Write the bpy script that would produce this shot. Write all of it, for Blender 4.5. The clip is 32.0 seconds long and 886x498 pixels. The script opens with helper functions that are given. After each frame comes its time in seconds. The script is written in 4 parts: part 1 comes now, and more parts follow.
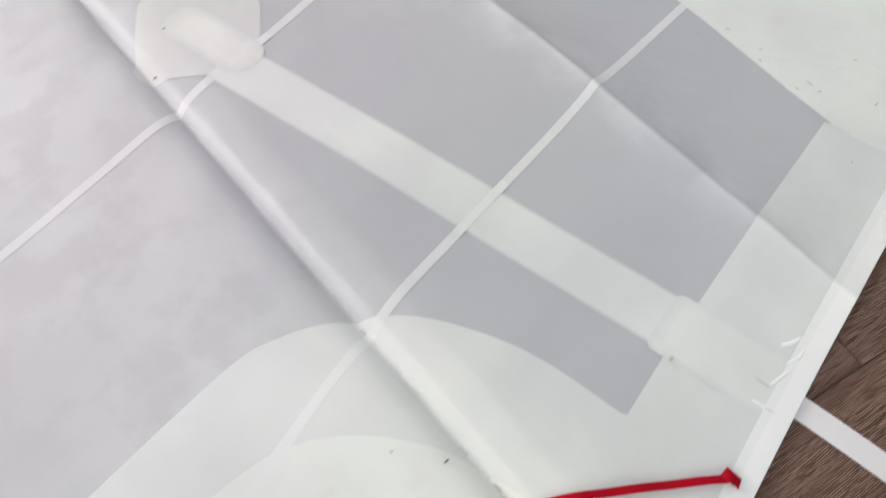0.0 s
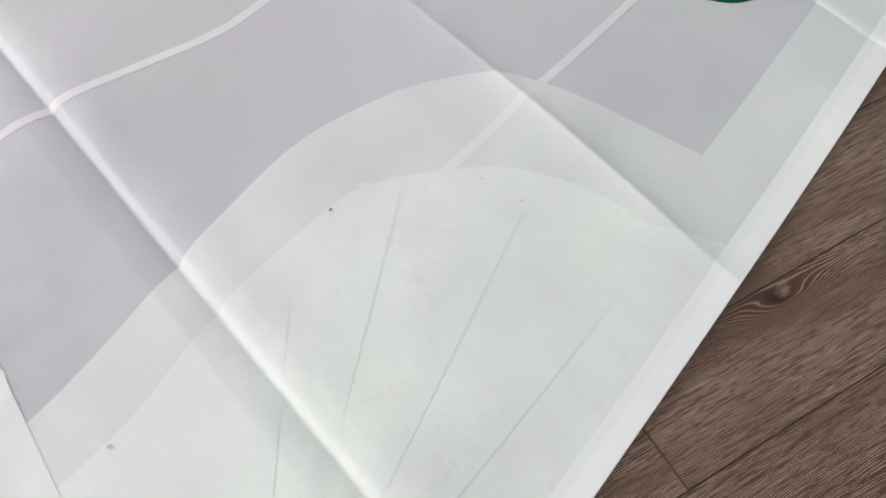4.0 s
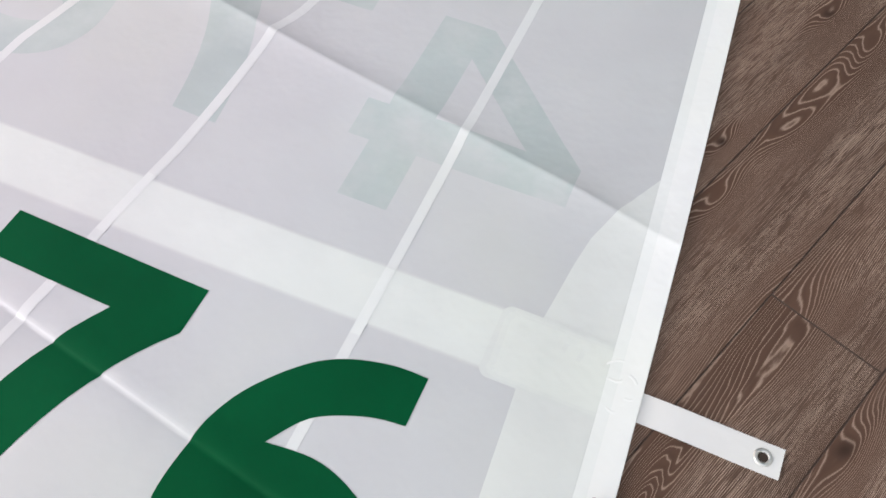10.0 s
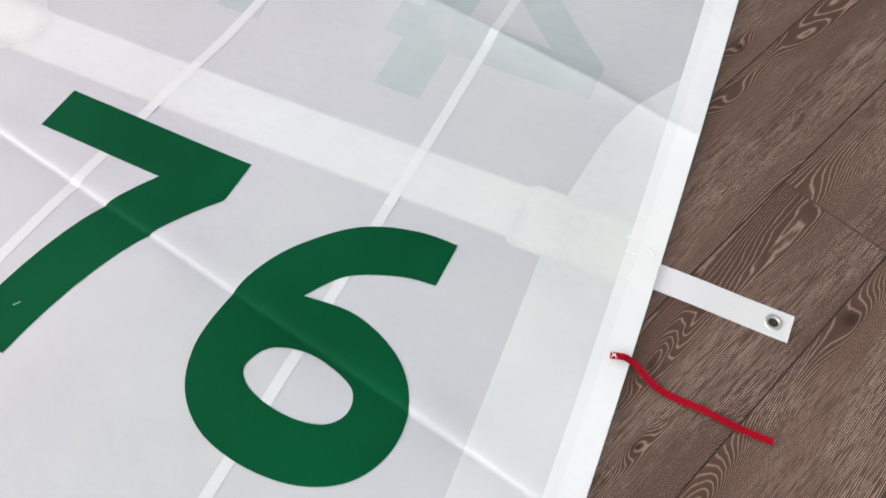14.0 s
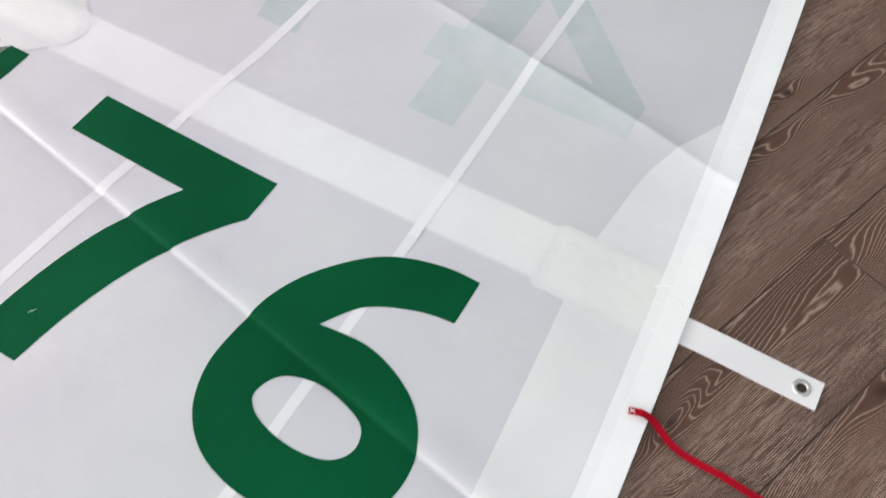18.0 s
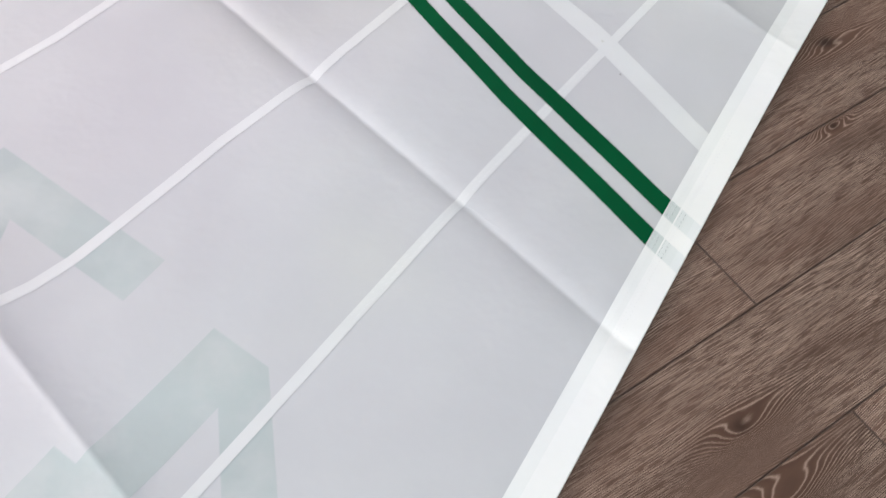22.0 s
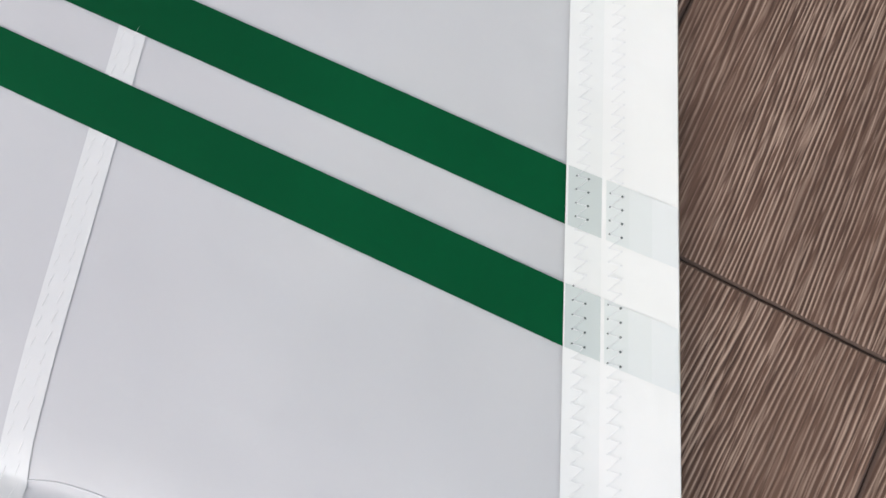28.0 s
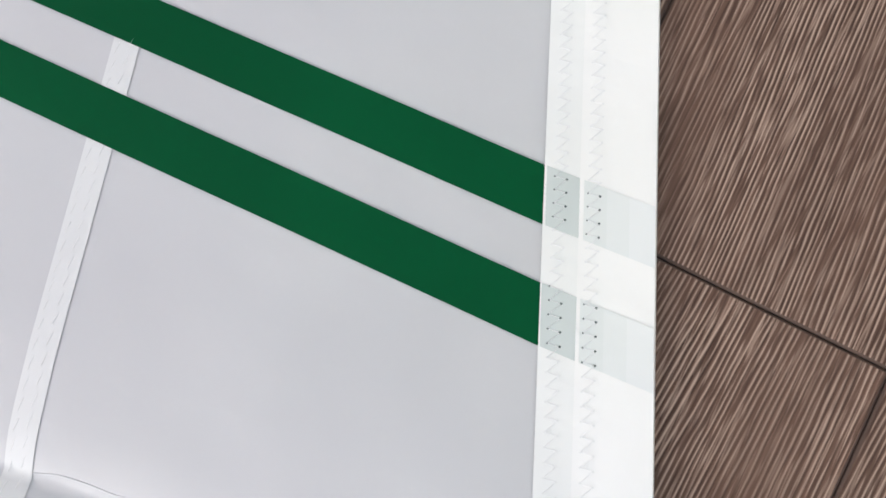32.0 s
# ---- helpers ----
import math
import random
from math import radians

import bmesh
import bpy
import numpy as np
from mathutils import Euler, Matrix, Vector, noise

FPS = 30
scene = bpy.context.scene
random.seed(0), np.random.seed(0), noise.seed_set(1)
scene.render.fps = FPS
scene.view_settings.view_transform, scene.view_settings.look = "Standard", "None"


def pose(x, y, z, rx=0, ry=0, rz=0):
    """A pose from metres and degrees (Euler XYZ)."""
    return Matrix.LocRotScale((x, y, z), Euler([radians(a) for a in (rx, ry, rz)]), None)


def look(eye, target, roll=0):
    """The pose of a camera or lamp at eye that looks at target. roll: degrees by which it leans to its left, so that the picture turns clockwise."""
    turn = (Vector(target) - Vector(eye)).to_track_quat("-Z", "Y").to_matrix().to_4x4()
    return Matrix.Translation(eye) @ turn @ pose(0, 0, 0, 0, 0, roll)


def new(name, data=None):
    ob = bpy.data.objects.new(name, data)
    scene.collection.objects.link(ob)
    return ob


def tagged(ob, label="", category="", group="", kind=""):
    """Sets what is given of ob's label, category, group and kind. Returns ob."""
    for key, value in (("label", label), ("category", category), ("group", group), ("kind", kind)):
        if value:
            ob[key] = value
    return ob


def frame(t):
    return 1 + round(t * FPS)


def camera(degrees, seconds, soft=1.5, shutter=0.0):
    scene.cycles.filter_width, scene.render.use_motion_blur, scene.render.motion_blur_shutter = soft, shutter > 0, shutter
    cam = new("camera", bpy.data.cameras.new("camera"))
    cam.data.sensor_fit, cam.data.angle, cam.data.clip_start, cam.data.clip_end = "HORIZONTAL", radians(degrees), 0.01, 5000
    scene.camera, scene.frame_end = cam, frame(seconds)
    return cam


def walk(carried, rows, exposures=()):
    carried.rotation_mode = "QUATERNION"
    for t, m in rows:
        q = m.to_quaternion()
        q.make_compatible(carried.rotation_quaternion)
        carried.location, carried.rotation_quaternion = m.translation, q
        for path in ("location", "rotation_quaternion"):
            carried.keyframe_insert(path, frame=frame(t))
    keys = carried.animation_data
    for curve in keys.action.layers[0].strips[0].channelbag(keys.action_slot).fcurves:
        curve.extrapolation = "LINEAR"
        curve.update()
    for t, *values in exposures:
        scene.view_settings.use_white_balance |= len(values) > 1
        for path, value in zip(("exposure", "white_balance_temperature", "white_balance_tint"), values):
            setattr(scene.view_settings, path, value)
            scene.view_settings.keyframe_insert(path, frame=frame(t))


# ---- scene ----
# ---------------------------------------------------------------- camera
cam = camera(53.55, 32.0, soft=1.55, shutter=0.35)
PATH = [
    (0, -0.8095, -1.8871, 0.9327, 31.21, 0.07, 14.83),
    (0.5, -0.7656, -1.7605, 0.9190, 32.18, -0.27, 11.27),
    (1, -0.6749, -1.6121, 0.9269, 30.95, -0.12, 8.04),
    (1.5, -0.5612, -1.4783, 0.9070, 30.84, -1.16, 7.93),
    (2, -0.4877, -1.3856, 0.9123, 30.99, -1.82, 10.47),
    (2.5, -0.4327, -1.2465, 0.8962, 31.13, -1.93, 12.46),
    (3, -0.4027, -1.1325, 0.8920, 31.33, -1.92, 14.00),
    (3.5, -0.3450, -1.0260, 0.8806, 31.96, -1.99, 15.07),
    (5.5, -0.1977, -0.6587, 0.8461, 31.38, 1.54, 16.71),
    (6, -0.1774, -0.5756, 0.8273, 31.22, 1.58, 12.00),
    (6.5, -0.1459, -0.4625, 0.8224, 30.92, 1.05, 8.67),
    (7, -0.1059, -0.3830, 0.8344, 30.84, 0.16, 7.21),
    (7.5, -0.0719, -0.2983, 0.8331, 31.42, -0.21, 6.28),
    (8, -0.0618, -0.2164, 0.8301, 31.15, -0.01, 4.44),
    (8.5, -0.0681, -0.1617, 0.8393, 31.40, 0.10, 1.58),
    (9, -0.0741, -0.1026, 0.8670, 31.54, -0.17, -0.51),
    (9.5, -0.0542, -0.0350, 0.8793, 31.42, -0.58, -0.62),
    (10, -0.0245, 0.0121, 0.8724, 31.90, -0.77, 0.15),
    (10.5, 0.0013, 0.0400, 0.8693, 32.15, -0.76, 0.60),
    (11, 0.0274, 0.0785, 0.8598, 32.21, -0.81, 0.34),
    (11.5, 0.0455, 0.1117, 0.8566, 32.16, -0.80, 0.15),
    (12, 0.0380, 0.1077, 0.8376, 32.51, -1.26, 0.50),
    (12.5, 0.0381, 0.0754, 0.8361, 32.60, -1.14, 1.14),
    (13, 0.0000, 0.0000, 0.8441, 32.16, -0.96, 1.53),
    (13.5, -0.0334, -0.0805, 0.8559, 31.86, -0.97, 1.76),
    (14, -0.0433, -0.1403, 0.8430, 32.05, -0.88, 1.67),
    (14.5, -0.0563, -0.1732, 0.8246, 31.92, -0.77, 1.65),
    (16.5, -0.0732, -0.1907, 0.8169, 31.97, -1.01, 2.73),
    (17, -0.0750, -0.1972, 0.8233, 31.79, -1.11, 3.93),
    (17.5, -0.0678, -0.1660, 0.8396, 31.93, -1.10, 5.03),
    (18, -0.0353, -0.0925, 0.8452, 31.85, -1.20, 6.25),
    (18.5, 0.0128, -0.0123, 0.8620, 31.92, -1.91, 9.78),
    (19, 0.0593, 0.0462, 0.8641, 31.88, -1.77, 14.83),
    (19.5, 0.0786, 0.1596, 0.8661, 31.67, -1.71, 16.37),
    (20, 0.1035, 0.2485, 0.8666, 31.83, -0.51, 15.56),
    (20.5, 0.1264, 0.3204, 0.8802, 32.00, 0.02, 12.43),
    (21, 0.1846, 0.4108, 0.8503, 32.33, -0.28, 10.38),
    (21.5, 0.2488, 0.4923, 0.8378, 32.88, -1.17, 11.35),
    (22, 0.2806, 0.5632, 0.8209, 32.90, -2.17, 12.34),
    (22.5, 0.3036, 0.6882, 0.7862, 33.45, -2.28, 11.85),
    (23, 0.3133, 0.7948, 0.7147, 33.59, -1.67, 8.73),
    (23.5, 0.3271, 0.8318, 0.6280, 33.65, -1.61, 6.53),
    (24, 0.3836, 0.8407, 0.5101, 34.05, -0.06, 6.41),
    (24.5, 0.3858, 0.9122, 0.4371, 26.45, -0.34, 4.75),
    (25, 0.3894, 0.9831, 0.3892, 19.81, 0.60, 2.07),
    (25.5, 0.3774, 1.0306, 0.3633, 18.31, 0.83, -3.35),
    (26, 0.3649, 1.0681, 0.3471, 17.38, 0.80, -8.72),
    (26.5, 0.3575, 1.0853, 0.3310, 17.28, 0.64, -11.72),
    (28.5, 0.3707, 1.1111, 0.3474, 13.83, 0.99, -15.49),
    (29, 0.3743, 1.1015, 0.3486, 15.21, 1.74, -15.33),
    (29.5, 0.3701, 1.1064, 0.3530, 15.03, 1.16, -15.45),
    (30, 0.3639, 1.0999, 0.3533, 15.99, 0.43, -15.46),
    (30.5, 0.3716, 1.1024, 0.3572, 15.34, 1.42, -15.27),
    (31, 0.3728, 1.1077, 0.3560, 14.74, 1.63, -15.37),
    (31.5, 0.3764, 1.1118, 0.3537, 14.16, 2.29, -15.23),
    (32, 0.4009, 1.1089, 0.3523, 12.66, 5.03, -15.02),
]
EXPOSURES = [(0.0, -0.51, 6400, 9), (1.0, -0.32, 6400, 9), (2.0, -0.18, 6400, 9), (3.0, -0.41, 6400, 9), (5.5, -0.35, 6380, 9), (6.0, -0.39, 6380, 9), (7.0, 0.02, 6400, 10), (8.0, 0.1, 6380, 10), (9.0, 0.05, 6380, 10), (14.5, 0.07, 6380, 10), (18.0, 0.03, 6380, 10), (20.0, -0.01, 6380, 10), (21.0, 0.09, 6360, 10), (22.0, 0.16, 6360, 10), (23.0, 0.12, 6360, 10), (24.0, 0.12, 6360, 10), (26.0, 0.15, 6400, 12), (30.0, 0.22, 6420, 12), (32.0, 0.22, 6420, 12)]
walk(cam, [(r[0], pose(*r[1:])) for r in PATH], EXPOSURES)

# ---------------------------------------------------------------- world and light
world = bpy.data.worlds.new("world")
scene.world = world
world.use_nodes = True
wn = world.node_tree
sky = wn.nodes.new("ShaderNodeTexSky")
sky.sky_type, sky.sun_disc = "NISHITA", False
sky.sun_elevation, sky.sun_rotation = radians(38), radians(200)
wn.nodes["Background"].inputs["Strength"].default_value = 0.1
wn.links.new(sky.outputs["Color"], wn.nodes["Background"].inputs["Color"])


def area_lamp(name, at, to, size_x, size_y, watts, colour):
    data = bpy.data.lights.new(name, "AREA")
    data.shape, data.size, data.size_y, data.energy, data.color = "RECTANGLE", size_x, size_y, watts, colour
    ob = new(name, data)
    ob.matrix_world = look(at, to)
    return ob


# unseen daylight assumed in the west, where the folds' lit sides face
area_lamp("west_window_light", (-4.54, 0.0, 1.55), (0.0, 0.0, 1.2), 6.3, 1.8, 250, (1.0, 0.978, 0.922))
# added fill without a known source: weak from the south, blue from overhead
area_lamp("south_window_light", (0.0, -3.44, 1.55), (0.0, 0.0, 1.2), 3.3, 1.8, 34, (1.0, 0.990, 0.955))
area_lamp("ceiling_lamp_light", (0.4, 0.4, 2.63), (0.4, 0.4, 0), 4.0, 5.5, 22, (0.30, 0.64, 1.0))


# ---------------------------------------------------------------- materials
class Nodes:
    """A material's node tree, with short ways to add nodes."""

    def __init__(self, name, rough=0.5, metal=0.0, specular=0.3):
        self.mat = bpy.data.materials.new(name)
        self.mat.use_nodes = True
        self.tree = self.mat.node_tree
        self.bsdf = self.tree.nodes["Principled BSDF"]
        self.bsdf.inputs["Roughness"].default_value = rough
        self.bsdf.inputs["Metallic"].default_value = metal
        self.bsdf.inputs["Specular IOR Level"].default_value = specular

    def add(self, kind, **values):
        node = self.tree.nodes.new(kind)
        for key, value in values.items():
            node.inputs[key].default_value = value
        return node

    def link(self, a, b):
        self.tree.links.new(a, b)

    def feed(self, slot, value):
        if isinstance(value, (int, float)):
            slot.default_value = value
        else:
            self.link(value, slot)

    def math(self, op, a, b=0.0, c=0.0):
        node = self.tree.nodes.new("ShaderNodeMath")
        node.operation = op
        for slot, value in zip(node.inputs, (a, b, c)):
            self.feed(slot, value)
        return node.outputs[0]

    def noise(self, vector, scale, detail=2.0, rough=0.5):
        node = self.add("ShaderNodeTexNoise", Scale=scale, Detail=detail, Roughness=rough)
        self.link(vector, node.inputs["Vector"])
        return node.outputs["Fac"]

    def position(self):
        return self.tree.nodes.new("ShaderNodeNewGeometry").outputs["Position"]

    def ramp(self, fac, *stops):
        node = self.tree.nodes.new("ShaderNodeValToRGB")
        ramp = node.color_ramp
        while len(ramp.elements) < len(stops):
            ramp.elements.new(0.5)
        for element, (at, value) in zip(ramp.elements, stops):
            element.position = at
            element.color = (*value, 1) if isinstance(value, tuple) else (value, value, value, 1)
        self.link(fac, node.inputs["Fac"])
        return node.outputs["Color"]

    def mix(self, fac, a, b, blend="MIX"):
        node = self.tree.nodes.new("ShaderNodeMix")
        node.data_type, node.blend_type = "RGBA", blend
        for slot, value in ((node.inputs["Factor"], fac), (node.inputs[6], a), (node.inputs[7], b)):
            if isinstance(value, tuple):
                slot.default_value = (*value, 1)
            else:
                self.feed(slot, value)
        return node.outputs[2]

    def bump(self, height, strength, distance):
        node = self.add("ShaderNodeBump", Strength=strength, Distance=distance)
        self.link(height, node.inputs["Height"])
        self.link(node.outputs["Normal"], self.bsdf.inputs["Normal"])

    def colour(self, value):
        if isinstance(value, tuple):
            self.bsdf.inputs["Base Color"].default_value = (*value, 1)
        else:
            self.link(value, self.bsdf.inputs["Base Color"])
        return self.mat


def cloth(name, colour, rough=0.5, weave=0.10, cloudy=0.05, specular=0.25, patchy=None, fold_light=0.0, soiled=0.0):
    """Laminated sailcloth: a satin film with soft crumples and a cloudy tone."""
    n = Nodes(name, rough, 0.0, specular)
    p = n.position()
    big, mid, hue = n.noise(p, 5.5, 3), n.noise(p, 21, 4, 0.6), n.noise(p, 2.7, 2)
    lo, hi = tuple(c * (1 - cloudy) for c in colour), tuple(min(1.0, c * (1 + cloudy)) for c in colour)
    shade = n.mix(n.ramp(big, (0.35, 0.0), (0.65, 1.0)), lo, hi)
    shade = n.mix(n.math("MULTIPLY", n.ramp(mid, (0.55, 0.0), (0.8, 1.0)), 0.3), shade, lo)
    tint = n.ramp(hue, (0.36, (0.998, 0.988, 1.0)), (0.5, (1.0, 1.0, 1.0)), (0.64, (0.995, 1.0, 0.965)))
    # lens colour cast put into the cloth colour: pinker away from the leech
    side = n.tree.nodes.new("ShaderNodeVectorMath")
    side.operation = "DOT_PRODUCT"
    n.link(p, side.inputs[0])
    side.inputs[1].default_value = (1.0, -0.43, 0.0)
    pink = n.ramp(n.math("ADD", side.outputs["Value"], 1.0), (0.30, (1.0, 0.958, 0.980)), (0.58, (0.990, 0.992, 0.992)), (0.85, (0.990, 1.0, 0.984)))
    shade = n.mix(1.0, shade, pink, "MULTIPLY")
    shade = n.mix(1.0, shade, tint, "MULTIPLY")
    crinkle = n.math("MULTIPLY", n.math("ABSOLUTE", n.math("SUBTRACT", n.noise(p, 8, 3, 0.55), 0.5)), n.ramp(n.noise(p, 2.3, 1), (0.48, 0.15), (0.62, 1.3)))
    n.bump(n.math("ADD", n.math("ADD", n.noise(p, 14, 3, 0.55), crinkle), n.math("MULTIPLY", n.noise(p, 60, 2), 0.12)), weave, 0.02)
    if fold_light:
        # light put into the colour: greyer lower panels, paler clouds along the folds
        fold = n.tree.nodes.new("ShaderNodeVectorMath")
        fold.operation = "DOT_PRODUCT"
        n.link(p, fold.inputs[0])
        fold.inputs[1].default_value = (0.552, 0.834, 0.0)
        v = n.math("ADD", fold.outputs["Value"], n.math("MULTIPLY", n.math("SUBTRACT", n.noise(p, 9, 3), 0.5), 0.12))
        low = n.ramp(n.math("MULTIPLY_ADD", v, 0.25, 0.5), (0.03, 0.35), (0.075, 1.0), (0.255, 1.0), (0.40, 0.0))
        shade = n.mix(low, shade, n.mix(0.42, shade, (colour[0] * 0.69, colour[1] * 0.705, colour[2] * 0.735)))
        across = n.tree.nodes.new("ShaderNodeVectorMath")
        across.operation = "DOT_PRODUCT"
        n.link(p, across.inputs[0])
        across.inputs[1].default_value = (0.834, -0.552, 0.0)
        drawn = n.tree.nodes.new("ShaderNodeCombineXYZ")
        n.link(n.math("MULTIPLY", across.outputs["Value"], 1.2), drawn.inputs[0])
        n.link(fold.outputs["Value"], drawn.inputs[1])
        cloud = n.ramp(n.noise(drawn.outputs[0], 9.0, 7, 0.58), (0.44, 0.0), (0.53, 1.0))
        where = None
        for at, wide, much in ((-1.97, 0.19, 0.8), (-1.335, 0.030, 1.0), (-0.97, 0.10, 0.35)):
            near = n.math("POWER", 2.718, n.math("MULTIPLY", n.math("POWER", n.math("DIVIDE", n.math("SUBTRACT", v, at), wide), 2.0), -1.0))
            near = n.math("MULTIPLY", near, much)
            where = near if where is None else n.math("MAXIMUM", where, near)
        shade = n.mix(n.math("MULTIPLY", n.math("MULTIPLY", where, cloud), fold_light), shade, (0.76, 0.76, 0.79))
    if soiled:
        spots = n.math("MULTIPLY", n.ramp(n.noise(p, 23, 6, 0.65), (0.57, 0.0), (0.72, 1.0)), soiled)
        shade = n.mix(spots, shade, (0.66, 0.60, 0.53))
    if patchy:
        shade = n.mix(n.ramp(n.noise(p, 8, 4, 0.6), (0.33, 1.0), (0.55, 0.0)), shade, patchy)
    return n.colour(shade)


SINGLE = cloth("single_cloth", (0.583, 0.582, 0.605), rough=0.36, specular=0.55, cloudy=0.025, fold_light=0.28)
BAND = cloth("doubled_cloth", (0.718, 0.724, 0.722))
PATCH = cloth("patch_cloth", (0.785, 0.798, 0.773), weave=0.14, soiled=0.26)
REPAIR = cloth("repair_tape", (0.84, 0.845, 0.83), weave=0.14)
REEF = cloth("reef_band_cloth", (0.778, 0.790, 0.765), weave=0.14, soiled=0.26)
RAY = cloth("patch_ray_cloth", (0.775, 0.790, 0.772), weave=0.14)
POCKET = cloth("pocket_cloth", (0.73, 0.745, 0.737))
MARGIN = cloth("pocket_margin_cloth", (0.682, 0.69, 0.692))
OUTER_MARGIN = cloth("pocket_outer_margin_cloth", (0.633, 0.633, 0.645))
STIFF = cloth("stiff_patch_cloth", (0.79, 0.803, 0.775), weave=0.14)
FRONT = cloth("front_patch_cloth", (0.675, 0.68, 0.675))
STIFF_EDGE = [cloth("stiff_patch_edge", tuple(a + (b - a) * k / 4 for a, b in zip((0.712, 0.722, 0.718), (0.79, 0.803, 0.775))), weave=0.14) for k in range(5)]
HEM = cloth("hem_tape", (0.895, 0.885, 0.890), weave=0.12, cloudy=0.025)
HEM_INNER = cloth("hem_inner_tape", (0.855, 0.855, 0.858), weave=0.12, cloudy=0.025)
SEAM = cloth("seam_tape", (0.735, 0.738, 0.748), weave=0.06, cloudy=0.03)
SEAM_OVER = cloth("seam_over_pocket", (0.78, 0.79, 0.79), weave=0.06, cloudy=0.03)
STRIPE_UNDER = cloth("green_seen_through_hem", (0.60, 0.645, 0.645), weave=0.05)
STRIPE_FAINT = [cloth("green_seen_through_double_hem", c, weave=0.06, cloudy=0.025) for c in ((0.75, 0.775, 0.78), (0.775, 0.795, 0.805), (0.804, 0.818, 0.835))]
GREEN = cloth("green_vinyl", (0.0012, 0.078, 0.027), rough=0.55, weave=0.05, cloudy=0.12, specular=0.05)
GHOST = cloth("green_behind_cloth", (0.482, 0.532, 0.536), cloudy=0.05, patchy=(0.572, 0.582, 0.592))
WEBBING = cloth("white_webbing", (0.80, 0.775, 0.785), rough=0.7, weave=0.12, cloudy=0.03)
RED = cloth("red_ribbon", (0.40, 0.003, 0.016), rough=0.55, weave=0.2, cloudy=0.15, specular=0.08)
THREAD = Nodes("white_thread", 0.6).colour((0.87, 0.87, 0.87))
HOLE = Nodes("needle_hole", 0.8).colour((0.12, 0.15, 0.14))
PALE_HOLE = Nodes("pale_needle_hole", 0.8).colour((0.80, 0.81, 0.79))
STAIN = Nodes("dark_smudge", 0.8).colour((0.19, 0.19, 0.175))
FAINT_STAIN = Nodes("grey_smudge", 0.8).colour((0.58, 0.58, 0.54))
SCRATCH = Nodes("pale_scratch", 0.7).colour((0.35, 0.48, 0.40))
LABEL_WHITE = Nodes("white_label", 0.5).colour((0.83, 0.80, 0.88))


def brushed_metal(name, colour, rough):
    n = Nodes(name, rough, 1.0)
    p = n.position()
    n.bump(n.noise(p, 400, 2), 0.2, 0.001)
    return n.colour(n.mix(n.noise(p, 90, 3), tuple(c * 0.55 for c in colour), colour))


STEEL = brushed_metal("steel_ring", (0.36, 0.335, 0.30), 0.22)
CAST = brushed_metal("cast_metal", (0.60, 0.58, 0.54), 0.35)
NICKEL = brushed_metal("nickel", (0.84, 0.82, 0.78), 0.38)

# shade inside the reef ring, put in as a dark colour
HOLLOW = brushed_metal("dark_ring_inside", (0.075, 0.058, 0.045), 0.5)


def cord_material():
    n = Nodes("grey_cord", 0.8)
    wave = n.add("ShaderNodeTexNoise", Scale=260.0, Detail=1.0)
    n.link(n.position(), wave.inputs["Vector"])
    return n.colour(n.ramp(wave.outputs["Fac"], (0.4, (0.14, 0.13, 0.12)), (0.6, (0.42, 0.41, 0.39))))


CORD = cord_material()


def clear_material():
    n = Nodes("clear_plastic", 0.35, 0.0, 0.5)
    n.bsdf.inputs["Alpha"].default_value = 0.28
    return n.colour((0.72, 0.73, 0.72))


CLEAR = clear_material()
FOLDED = cloth("folded_clear_plastic", (0.60, 0.61, 0.61), rough=0.3)

BOARD_ANGLE, BOARD_WIDTH, BOARD_ZERO = radians(46.31), 0.141, -0.5065
ALONG = Vector((math.cos(BOARD_ANGLE), math.sin(BOARD_ANGLE), 0))
ACROSS = Vector((math.sin(BOARD_ANGLE), -math.cos(BOARD_ANGLE), 0))
RING = 0.0021
KNOTS = [  # x, y, size and darkness of the knots in the boards
    (-0.263, -0.938, 1.0, 0.9), (-0.067, -0.700, 0.9, 0.9), (-0.037, -0.842, 0.9, 0.8), (-0.036, -0.350, 1.2, 0.9), (-0.123, -0.875, 0.7, 0.7),
    (-0.041, -0.760, 0.6, 0.5), (0.342, 0.720, 0.8, 0.9), (0.6285, 1.536, 1.3, 0.9), (0.633, 1.385, 0.6, 0.8), (0.401, 0.3155, 1.2, 0.7),
    (0.1785, 0.2514, 0.7, 0.6), (0.154, 0.163, 0.5, 0.9), (0.197, -0.104, 1.2, 0.6), (0.177, 0.0785, 1.3, 0.2), (0.535, 0.955, 1.0, 0.6),
    (0.318, 0.632, 1.0, 0.0), (0.430, 0.750, 1.3, 0.0), (0.511, 0.814, 1.5, 0.0), (0.356, 0.452, 2.2, 0.0), (0.208, 0.127, 1.3, 0.0),
    (0.574, 0.901, 1.2, 0.0), (-0.262, -1.068, 1.3, 0.0), (-0.185, -0.998, 1.5, 0.0), (-0.134, -1.082, 0.8, 0.5), (0.203, 0.296, 1.0, 0.0)]


